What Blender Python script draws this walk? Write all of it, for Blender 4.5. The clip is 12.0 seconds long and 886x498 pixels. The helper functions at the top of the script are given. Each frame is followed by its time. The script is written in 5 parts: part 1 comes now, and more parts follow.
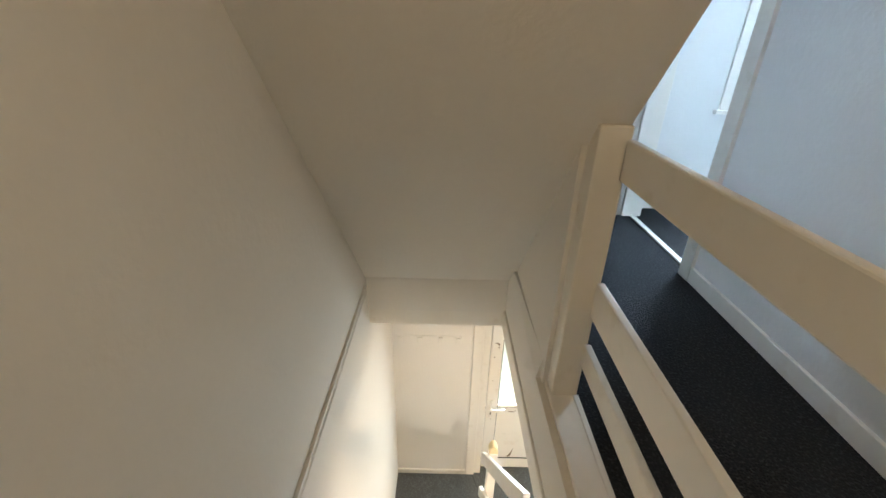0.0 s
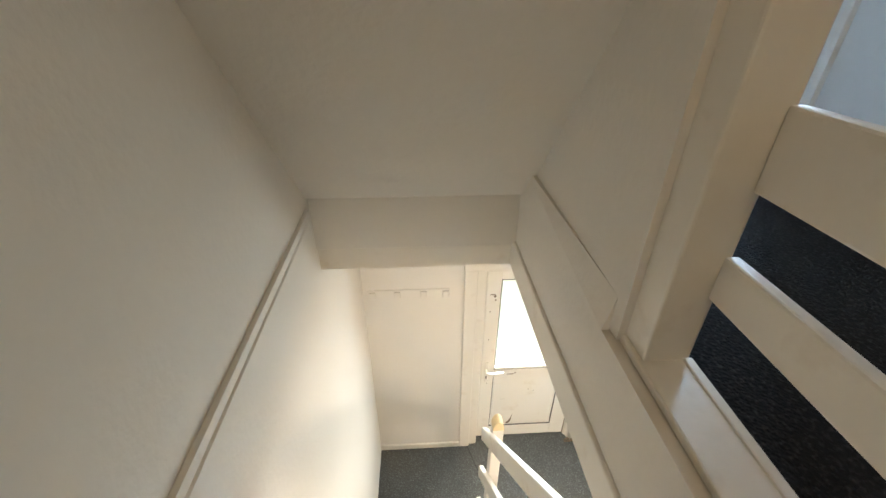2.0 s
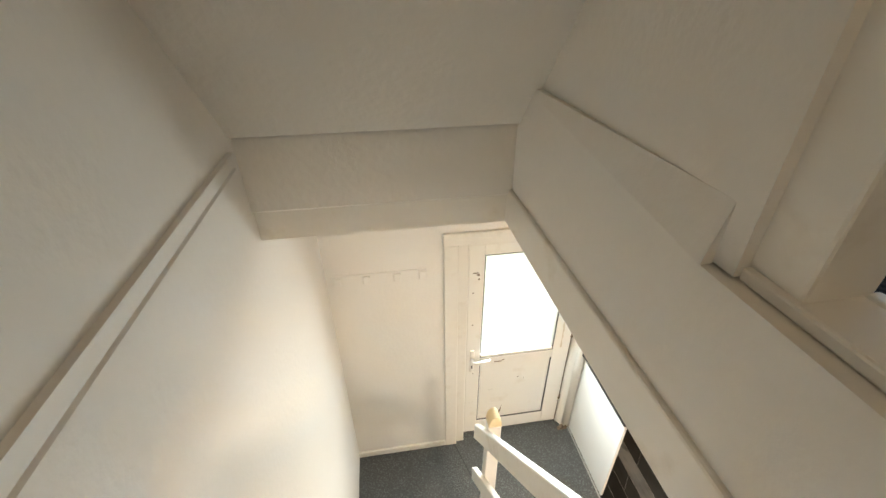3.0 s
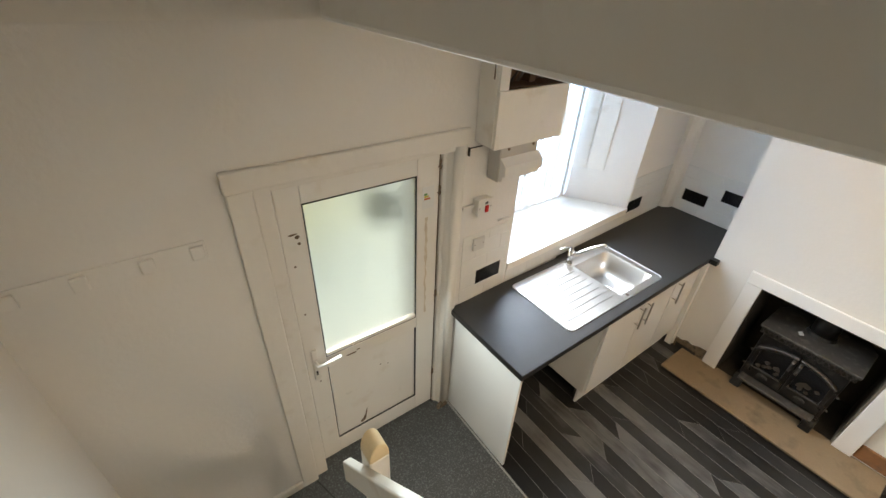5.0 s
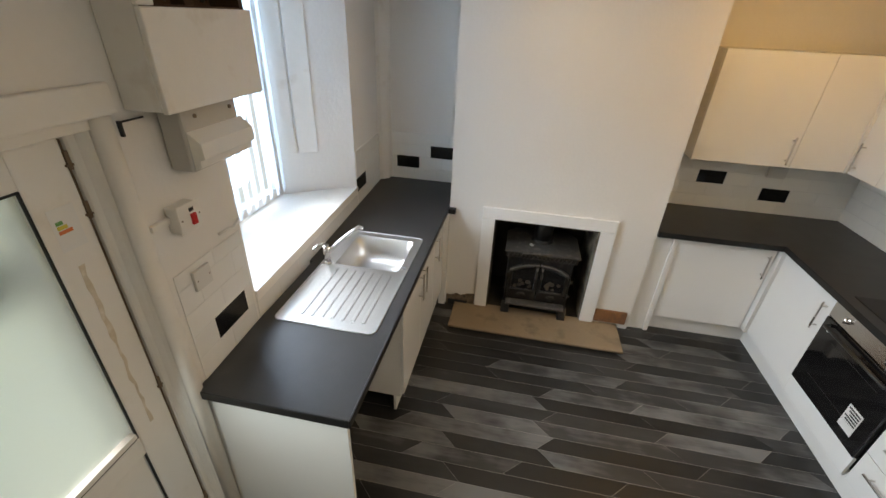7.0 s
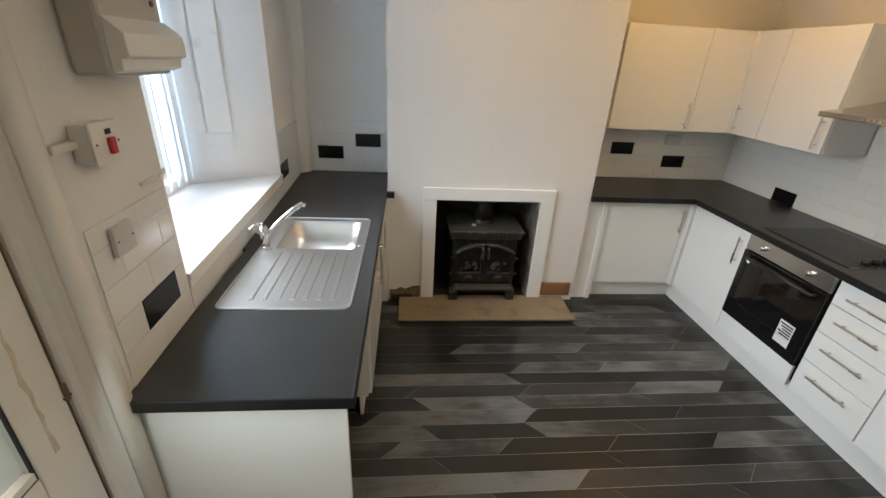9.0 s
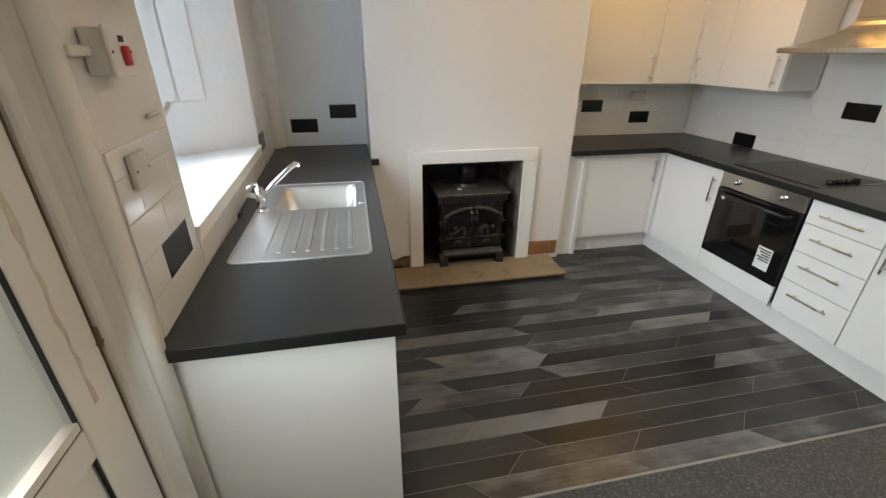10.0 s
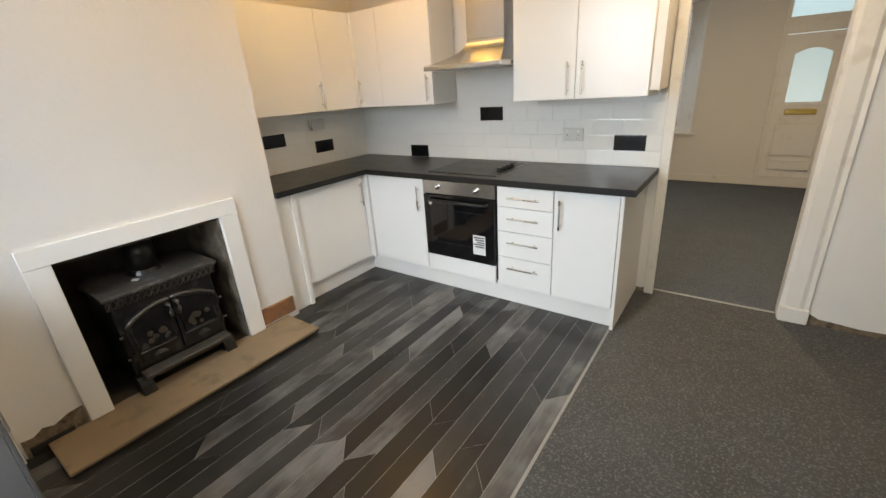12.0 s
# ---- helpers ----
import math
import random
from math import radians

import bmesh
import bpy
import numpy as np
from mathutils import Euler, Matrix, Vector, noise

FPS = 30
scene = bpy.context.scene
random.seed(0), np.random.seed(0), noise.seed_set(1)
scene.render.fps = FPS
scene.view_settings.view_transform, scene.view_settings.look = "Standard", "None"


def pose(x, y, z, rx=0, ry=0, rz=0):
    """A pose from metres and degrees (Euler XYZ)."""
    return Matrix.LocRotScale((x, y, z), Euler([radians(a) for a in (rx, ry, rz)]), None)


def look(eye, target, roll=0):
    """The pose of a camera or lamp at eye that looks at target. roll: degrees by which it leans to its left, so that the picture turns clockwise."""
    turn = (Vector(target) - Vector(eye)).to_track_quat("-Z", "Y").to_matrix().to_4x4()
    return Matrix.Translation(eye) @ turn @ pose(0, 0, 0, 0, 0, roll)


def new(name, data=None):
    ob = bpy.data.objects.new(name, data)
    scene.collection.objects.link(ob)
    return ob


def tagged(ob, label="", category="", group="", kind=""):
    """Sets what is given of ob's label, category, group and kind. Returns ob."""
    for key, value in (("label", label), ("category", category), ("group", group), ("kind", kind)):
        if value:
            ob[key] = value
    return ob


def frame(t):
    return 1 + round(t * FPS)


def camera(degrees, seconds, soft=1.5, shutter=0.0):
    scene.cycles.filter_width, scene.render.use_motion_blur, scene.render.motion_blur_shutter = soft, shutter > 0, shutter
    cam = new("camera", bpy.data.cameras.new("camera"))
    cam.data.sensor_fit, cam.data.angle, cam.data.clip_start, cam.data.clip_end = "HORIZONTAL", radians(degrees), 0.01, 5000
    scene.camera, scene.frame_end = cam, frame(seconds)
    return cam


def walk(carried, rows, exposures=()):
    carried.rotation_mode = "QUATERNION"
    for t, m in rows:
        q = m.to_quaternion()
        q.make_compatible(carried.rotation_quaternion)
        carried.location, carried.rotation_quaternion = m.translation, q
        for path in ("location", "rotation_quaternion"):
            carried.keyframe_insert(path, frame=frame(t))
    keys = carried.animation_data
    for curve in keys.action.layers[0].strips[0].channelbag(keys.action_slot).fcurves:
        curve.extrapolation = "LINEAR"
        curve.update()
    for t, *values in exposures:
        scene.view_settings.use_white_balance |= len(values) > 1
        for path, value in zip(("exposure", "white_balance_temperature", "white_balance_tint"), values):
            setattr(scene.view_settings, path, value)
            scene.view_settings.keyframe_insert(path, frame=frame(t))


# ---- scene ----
cam = camera(93.8, 12.0)
PATH = [
    (0, (-1.306, -2.818, 4.015), (-1.313, -1.027, 3.125), 1.2),
    (0.5, (-1.312, -2.677, 3.89), (-1.282, -0.906, 2.962), 1.6),
    (0.6, (-1.321, -2.649, 3.864), (-1.287, -0.874, 2.942), 1.9),
    (1, (-1.32, -2.519, 3.788), (-1.262, -0.765, 2.828), 1.6),
    (1.5, (-1.33, -2.376, 3.66), (-1.251, -0.638, 2.673), 0.9),
    (2, (-1.323, -2.259, 3.489), (-1.222, -0.556, 2.447), 0.2),
    (2.3, (-1.308, -2.181, 3.388), (-1.179, -0.476, 2.349), -0.1),
    (2.5, (-1.331, -2.127, 3.329), (-1.166, -0.419, 2.3), -0.5),
    (2.7, (-1.345, -2.076, 3.279), (-1.152, -0.381, 2.235), -0.6),
    (4.3, (-1.259, -1.698, 2.785), (-0.585, -0.163, 1.694), 0.9),
    (4.5, (-1.244, -1.633, 2.752), (-0.487, -0.146, 1.65), 1.4),
    (4.8, (-1.214, -1.529, 2.666), (-0.32, -0.14, 1.54), 2.7),
    (5, (-1.202, -1.454, 2.592), (-0.192, -0.127, 1.488), 2.9),
    (5.5, (-1.127, -1.378, 2.5), (0.114, -0.258, 1.402), 3.5),
    (6, (-1.073, -1.279, 2.381), (0.389, -0.41, 1.328), 3.4),
    (6.5, (-0.992, -1.181, 2.3), (0.64, -0.619, 1.29), 2.8),
    (7, (-0.925, -1.067, 2.193), (0.794, -0.772, 1.215), 2.7),
    (7.2, (-0.89, -1.032, 2.165), (0.851, -0.795, 1.202), 2.9),
    (8.8, (-0.922, -0.774, 1.851), (0.883, -0.916, 1.002), 3.3),
    (9, (-0.911, -0.74, 1.801), (0.897, -0.919, 0.965), 3.1),
    (9.5, (-0.962, -0.606, 1.728), (0.847, -0.838, 0.908), 1.6),
    (10, (-0.947, -0.502, 1.582), (0.823, -0.876, 0.729), 0.5),
    (10.5, (-0.906, -0.48, 1.523), (0.731, -1.237, 0.658), 0.7),
    (11, (-0.869, -0.474, 1.538), (0.6, -1.541, 0.698), -0.6),
    (11.5, (-0.658, -0.514, 1.551), (0.644, -1.804, 0.751), -2.3),
    (12, (-0.493, -0.602, 1.493), (0.616, -2.098, 0.765), -3.9),
]
EXPOSURES = [(0, 1.85), (1.0, 1.88), (2.0, 1.88), (2.7, 1.88), (4.3, 1.15), (5.0, 0.65), (5.5, 0.2), (7.2, 0.15), (9, 0.18), (10, 0.26), (10.5, 0.42), (11.5, 0.52), (12, 0.6)]
walk(cam, [(t, look(eye, target, roll)) for t, eye, target, roll in PATH], EXPOSURES)
WIN_K, WIN_U = 23, 55
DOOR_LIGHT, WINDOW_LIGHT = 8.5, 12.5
# Unseen fittings; the soft pair and the front-room one are added fill.
DOWNLIGHTS_AND_FILL = [(1.4, -1.25, 2.5, 0), (-0.32, -3.0, 8, 0), (-0.65, -1.95, 6, 1), (0.2, -2.3, 2.5, 1), (-0.3, -5.0, 21, 0)]

PX, PY = -0.95, -3.45                 # added landing pendant, a fill with no known source

# ---- world, sun and lamps ----
world = bpy.data.worlds.new("sky")
scene.world = world
world.use_nodes = True
wn = world.node_tree
sky = wn.nodes.new("ShaderNodeTexSky")
sky.sky_type, sky.sun_disc = "NISHITA", False
sky.sun_elevation, sky.sun_rotation, sky.dust_density = radians(42), radians(20), 3.0
wn.links.new(sky.outputs[0], wn.nodes["Background"].inputs[0])
wn.nodes["Background"].inputs[1].default_value = 0.15


def lamp(name, kind, m, power, colour, size=0.1, size_y=None):
    data = bpy.data.lights.new(name, kind)
    data.energy, data.color = power, colour
    if kind == "AREA":
        data.size = size
        if size_y:
            data.shape, data.size_y = "RECTANGLE", size_y
        else:
            data.shape = "DISK"
    elif kind == "SUN":
        data.angle = size
    else:
        data.shadow_soft_size = size
    ob = new(name, data)
    ob.matrix_world = m
    return ob


lamp("sun", "SUN", look((6, 12, 14), (0, 2, 0)), 1.5, (1.0, 0.96, 0.9), radians(12))
DAY = (0.42, 0.66, 1.0)
WARM = (1.0, 0.72, 0.42)
SOFT = (1.0, 0.86, 0.70)
lamp("kitchen_window_daylight", "AREA", look((1.05, 0.66, 1.75), (1.05, -3, 1.2)), WIN_K, DAY, 0.95, 1.25)
lamp("bedroom_window_daylight", "AREA", look((1.25, 0.52, 4.2), (1.25, -3, 3.8)), WIN_U, (0.55, 0.76, 1.0), 1.1, 1.1)
# Added fill above the landing to lift the dim stairwell.
lamp("landing_fill", "POINT", pose(PX, PY, 4.72), 3.1, (1.0, 0.74, 0.45), 0.09)
# Lamps added indoors before door pane and blind to stand in for daylight.
lamp("door_daylight_fill", "AREA", look((-0.49, -0.05, 1.35), (-0.47, -1.05, 1.10)), DOOR_LIGHT, (0.86, 0.97, 0.97), 0.54, 0.88)
lamp("window_daylight_fill", "AREA", look((1.05, 0.14, 1.78), (0.85, -3.0, -0.45)), WINDOW_LIGHT, (0.88, 0.94, 1.0), 0.85, 1.15).data.spread = radians(86)
lamp("front_window_daylight", "AREA", look((1.25, -7.63, 1.5), (1.0, -4, 0.6)), 8, (0.7, 0.86, 1.0), 0.55, 1.4)
lamp("spot_lamp", "POINT", pose(1.62, -2.72, 2.40), 5.4, (1.0, 0.54, 0.13), 0.035)
lamp("spot_lamp", "POINT", pose(1.35, -2.45, 2.40), 3.4, (1.0, 0.58, 0.17), 0.035)

# ---- materials ----


def mat(name, colour, rough=0.5, metal=0.0, vary=0.08, scale=3.0, grain=60.0, bump=0.1, spec=0.5, coat=0.0, dirt=None, dirt_amount=0.0, stretch=(1, 1, 1), island=0.0, depth=0.002):
    """A surface with broad mottling, fine grain, relief and, if asked for, stains."""
    m = bpy.data.materials.new(name)
    m.use_nodes = True
    nt = m.node_tree
    b = nt.nodes["Principled BSDF"]
    b.inputs["Roughness"].default_value, b.inputs["Metallic"].default_value = rough, metal
    b.inputs["Specular IOR Level"].default_value = spec
    b.inputs["Coat Weight"].default_value = coat
    b.inputs["Coat Roughness"].default_value = 0.06
    tc = nt.nodes.new("ShaderNodeNewGeometry")
    mp = nt.nodes.new("ShaderNodeMapping")
    mp.inputs["Scale"].default_value = stretch
    nt.links.new(tc.outputs["Position"], mp.inputs[0])

    def noise_node(s, detail):
        n = nt.nodes.new("ShaderNodeTexNoise")
        n.inputs["Scale"].default_value, n.inputs["Detail"].default_value = s, detail
        nt.links.new(mp.outputs[0], n.inputs["Vector"])
        return n
    broad, fine = noise_node(scale, 4), noise_node(grain, 3)

    def mix(a, bb, fac):
        x = nt.nodes.new("ShaderNodeMix")
        x.data_type = "RGBA"
        for i, v in ((6, a), (7, bb)):
            if isinstance(v, tuple):
                x.inputs[i].default_value = (*v, 1)
            else:
                nt.links.new(v, x.inputs[i])
        if isinstance(fac, float):
            x.inputs[0].default_value = fac
        else:
            nt.links.new(fac, x.inputs[0])
        return x.outputs[2]

    def shade(k):
        return tuple(min(1.0, c * k) for c in colour)
    col = mix(shade(1 - vary), shade(1 + vary), broad.outputs[0])
    col = mix(col, shade(1 - 1.6 * vary), mul(nt, fine.outputs[0], 0.5))
    if island:
        info = nt.nodes.new("ShaderNodeObjectInfo")
        col = mix(mix(shade(1 - island), shade(1 + island), info.outputs["Random"]), col, 0.35)
    if dirt:
        st = noise_node(scale * 1.7, 6)
        rp = nt.nodes.new("ShaderNodeValToRGB")
        rp.color_ramp.elements[0].position, rp.color_ramp.elements[1].position = 0.62 - 0.25 * dirt_amount, 0.74
        nt.links.new(st.outputs[0], rp.inputs[0])
        col = mix(col, dirt, rp.outputs[0])
    nt.links.new(col, b.inputs["Base Color"])
    if bump:
        bp = nt.nodes.new("ShaderNodeBump")
        bp.inputs["Strength"].default_value, bp.inputs["Distance"].default_value = bump, depth
        add = nt.nodes.new("ShaderNodeMath")
        add.operation = "ADD"
        nt.links.new(broad.outputs[0], add.inputs[0])
        nt.links.new(fine.outputs[0], add.inputs[1])
        nt.links.new(add.outputs[0], bp.inputs["Height"])
        nt.links.new(bp.outputs[0], b.inputs["Normal"])
    rr = nt.nodes.new("ShaderNodeMapRange")
    rr.inputs[3].default_value, rr.inputs[4].default_value = max(0.02, rough - 0.07), min(1, rough + 0.07)
    nt.links.new(broad.outputs[0], rr.inputs[0])
    nt.links.new(rr.outputs[0], b.inputs["Roughness"])
    return m


def mul(nt, socket, k):
    n = nt.nodes.new("ShaderNodeMath")
    n.operation = "MULTIPLY"
    n.inputs[1].default_value = k
    nt.links.new(socket, n.inputs[0])
    return n.outputs[0]


def glassy(name, colour, rough, ior, emission=None):
    m = bpy.data.materials.new(name)
    m.use_nodes = True
    b = m.node_tree.nodes["Principled BSDF"]
    b.inputs["Base Color"].default_value = (*colour, 1)
    b.inputs["Transmission Weight"].default_value = 1
    b.inputs["Roughness"].default_value, b.inputs["IOR"].default_value = rough, ior
    return m


def fabric(name, colour, through_share):
    m = bpy.data.materials.new(name)
    m.use_nodes = True
    nt = m.node_tree
    out = nt.nodes["Material Output"]
    d, t, x = nt.nodes.new("ShaderNodeBsdfDiffuse"), nt.nodes.new("ShaderNodeBsdfTranslucent"), nt.nodes.new("ShaderNodeMixShader")
    wv = nt.nodes.new("ShaderNodeTexNoise")
    wv.inputs["Scale"].default_value = 90
    cr = nt.nodes.new("ShaderNodeValToRGB")
    cr.color_ramp.elements[0].color = (*[c * 0.85 for c in colour], 1)
    cr.color_ramp.elements[1].color = (*colour, 1)
    nt.links.new(wv.outputs[0], cr.inputs[0])
    for s in (d, t):
        nt.links.new(cr.outputs[0], s.inputs[0])
    x.inputs[0].default_value = through_share
    nt.links.new(d.outputs[0], x.inputs[1])
    nt.links.new(t.outputs[0], x.inputs[2])
    nt.links.new(x.outputs[0], out.inputs[0])
    return m


def glow(name, colour, strength):
    m = bpy.data.materials.new(name)
    m.use_nodes = True
    b = m.node_tree.nodes["Principled BSDF"]
    b.inputs["Base Color"].default_value = (*colour, 1)
    b.inputs["Emission Color"].default_value = (*colour, 1)
    b.inputs["Emission Strength"].default_value = strength
    return m


WALL = mat("white_emulsion", (0.76, 0.735, 0.69), 0.75, vary=0.04, scale=2.2, grain=45, bump=0.35, depth=0.004)
WALL_UP = mat("landing_emulsion", (0.74, 0.74, 0.73), 0.75, vary=0.04, scale=2.0, grain=50, bump=0.3, depth=0.004)
CEIL = mat("ceiling_emulsion", (0.78, 0.76, 0.72), 0.8, vary=0.03, bump=0.25)
GLOSS = mat("white_gloss_paint", (0.78, 0.75, 0.69), 0.32, vary=0.05, scale=5, grain=30, bump=0.25, dirt=(0.66, 0.61, 0.53), dirt_amount=0.1, depth=0.003)
FLAKY = mat("worn_white_gloss", (0.76, 0.73, 0.67), 0.4, vary=0.06, scale=6, grain=25, bump=0.4, dirt=(0.68, 0.64, 0.57), dirt_amount=0.1, depth=0.004)
CAB = mat("white_gloss_laminate", (0.80, 0.80, 0.78), 0.18, vary=0.015, scale=2, grain=20, bump=0.02, spec=0.3, coat=0.08)
SURROUND = mat("clean_white_satin", (0.82, 0.81, 0.78), 0.35, vary=0.02, scale=4, bump=0.08)
CARC = mat("white_melamine", (0.78, 0.77, 0.74), 0.45, vary=0.02, bump=0.03)
TOP = mat("black_speckled_laminate", (0.036, 0.035, 0.035), 0.36, vary=0.35, scale=9, grain=240, bump=0.12, spec=0.5, depth=0.0006)
TOP_EDGE = mat("black_edge_strip", (0.007, 0.007, 0.007), 0.42, vary=0.2, scale=10, grain=90, bump=0.05)
STEEL = mat("brushed_steel", (0.62, 0.61, 0.59), 0.24, 1.0, vary=0.05, scale=3, grain=120, bump=0.06, stretch=(1, 14, 14), depth=0.0005)
STEEL_SINK = mat("sink_steel", (0.60, 0.59, 0.575), 0.36, 1.0, vary=0.03, scale=3, grain=150, bump=0.05, depth=0.0006)
CHROME = mat("chrome", (0.8, 0.8, 0.8), 0.06, 1.0, vary=0.02, bump=0)
HANDLE = mat("satin_nickel", (0.6, 0.58, 0.55), 0.28, 1.0, vary=0.03, bump=0.02)
UPVC = mat("white_upvc", (0.79, 0.77, 0.72), 0.3, vary=0.03, scale=4, grain=20, bump=0.08, dirt=(0.70, 0.66, 0.59), dirt_amount=0.05)
# Black rubber, and the black of pieces that stand for shade.
GASKET_SHADE = mat("black_rubber_and_shade", (0.015, 0.015, 0.015), 0.6, vary=0.1, bump=0.05)
CHIP = mat("bare_brown_patch", (0.17, 0.12, 0.075), 0.7, vary=0.3, scale=30, bump=0.2)
RESIDUE = mat("yellowed_glue", (0.66, 0.58, 0.45), 0.55, vary=0.25, scale=22, grain=80, bump=0.3, dirt=(0.72, 0.67, 0.57), dirt_amount=0.5)
JOINT = mat("pale_vinyl_joint", (0.31, 0.30, 0.285), 0.6, vary=0.15, scale=20, bump=0.1)
IRON = mat("black_cast_iron", (0.012, 0.0115, 0.011), 0.30, vary=0.4, scale=9, grain=90, bump=0.3, dirt=(0.05, 0.045, 0.04), dirt_amount=0.25, depth=0.002)
# Paler iron: dust on the top plate, highlights painted on raised edges.
IRON_DUST_GLINT = mat("dusty_and_highlit_cast_iron", (0.06, 0.057, 0.052), 0.45, vary=0.4, scale=12, grain=80, bump=0.3, dirt=(0.13, 0.12, 0.105), dirt_amount=0.35)
COAL = mat("brown_dead_coal", (0.05, 0.04, 0.03), 0.8, vary=0.4, scale=30, grain=90, bump=0.5)
SMOKED = mat("smoke_stained_plaster", (0.26, 0.22, 0.165), 0.9, vary=0.35, scale=4, grain=40, bump=0.5, dirt=(0.03, 0.025, 0.02), dirt_amount=0.75, depth=0.006)
SOOT = mat("sooty_plaster", (0.06, 0.048, 0.034), 0.9, vary=0.5, scale=3, grain=40, bump=0.5, dirt=(0.02, 0.018, 0.015), dirt_amount=0.9, depth=0.006)
STONE = mat("sandstone_hearth", (0.27, 0.20, 0.12), 0.8, vary=0.18, scale=5, grain=70, bump=0.4, dirt=(0.16, 0.115, 0.07), dirt_amount=0.4, depth=0.003)
BRICK = mat("orange_brick", (0.30, 0.14, 0.055), 0.85, vary=0.3, scale=9, grain=60, bump=0.6, dirt=(0.14, 0.08, 0.05), dirt_amount=0.5, depth=0.004)
RUBBLE = mat("broken_plaster", (0.22, 0.165, 0.11), 0.9, vary=0.4, scale=18, grain=60, bump=0.9, dirt=(0.05, 0.04, 0.03), dirt_amount=0.7, depth=0.01)
TILE = mat("white_glazed_tile", (0.78, 0.77, 0.73), 0.16, vary=0.02, scale=6, grain=30, bump=0.06, island=0.025, coat=0.3)
TILE_BLACK = mat("black_glazed_tile", (0.008, 0.008, 0.009), 0.2, vary=0.1, bump=0.03, spec=0.3)
GROUT = mat("grout", (0.66, 0.64, 0.6), 0.85, vary=0.05, bump=0.2)
PLASTIC = mat("white_plastic", (0.74, 0.72, 0.67), 0.35, vary=0.02, bump=0.03)
PLASTIC_GREY = mat("aged_grey_plastic", (0.48, 0.455, 0.41), 0.4, vary=0.04, bump=0.05)
RED = mat("red_plastic", (0.55, 0.02, 0.015), 0.3, vary=0.05, bump=0)
YELLOW = mat("yellow_plastic", (0.6, 0.5, 0.05), 0.5, vary=0.05, bump=0)
GREEN = mat("green_print", (0.12, 0.32, 0.08), 0.6, vary=0.1, bump=0)

ORANGE = mat("orange_sticker", (0.6, 0.17, 0.05), 0.6, vary=0.1, bump=0)
DARKWOOD = mat("dark_stained_board", (0.075, 0.034, 0.013), 0.6, vary=0.3, scale=4, grain=40, bump=0.3, stretch=(6, 6, 1))
CABLE = mat("grey_cable", (0.10, 0.09, 0.075), 0.6, vary=0.1, bump=0.05)
# Yellower tone for the newel top than for its post.
CAP_YELLOW = mat("pale_yellow_cap", (0.74, 0.60, 0.36), 0.45, vary=0.15, scale=14, grain=60, bump=0.2)
BLACKGLASS = mat("black_oven_glass", (0.006, 0.006, 0.007), 0.05, vary=0.1, bump=0, coat=0.5)
HOBGLASS = mat("dull_black_hob_glass", (0.016, 0.016, 0.017), 0.42, vary=0.2, scale=9, grain=150, bump=0.05, spec=0.35)
SOCKET = mat("pale_grey_socket_plastic", (0.60, 0.59, 0.56), 0.4, vary=0.03, bump=0.03)
BLACKPLASTIC = mat("black_plastic", (0.012, 0.012, 0.012), 0.35, vary=0.1, bump=0.03)
PAPER = mat("white_paper_label", (0.75, 0.75, 0.73), 0.5, vary=0.03, bump=0)
PRINT = mat("dark_print", (0.04, 0.04, 0.04), 0.6, vary=0.05, bump=0)
BRASS = mat("brass", (0.55, 0.40, 0.12), 0.25, 1.0, vary=0.06, bump=0.03)
ALU = mat("aluminium_threshold", (0.30, 0.295, 0.28), 0.6, 0.2, vary=0.05, bump=0.05)
GLASS = glassy("clear_glass", (1, 1, 1), 0.0, 1.45)
FROST = glassy("frosted_glass", (0.95, 0.99, 0.94), 0.36, 1.35)
BLIND = fabric("white_blind_fabric", (0.9, 0.91, 0.92), 0.7)
BULB = glow("warm_lamp_lens", (1.0, 0.78, 0.5), 12)
YARD = mat("pale_concrete_yard", (0.61, 0.65, 0.56), 0.9, vary=0.15, scale=1.5, grain=30, bump=0.4)
HEDGE = mat("yellow_green_leaf", (0.55, 0.50, 0.10), 0.6, vary=0.4, scale=12, grain=60, bump=0.2)
BUSH = mat("dark_leaf", (0.015, 0.02, 0.012), 0.7, vary=0.3, scale=10, bump=0.2)
FACADE = mat("pale_brick_street", (0.33, 0.315, 0.29), 0.85, vary=0.2, scale=6, grain=40, bump=0.4, island=0.12)
MORTAR = mat("mortar", (0.60, 0.59, 0.57), 0.9, vary=0.1, bump=0.2)


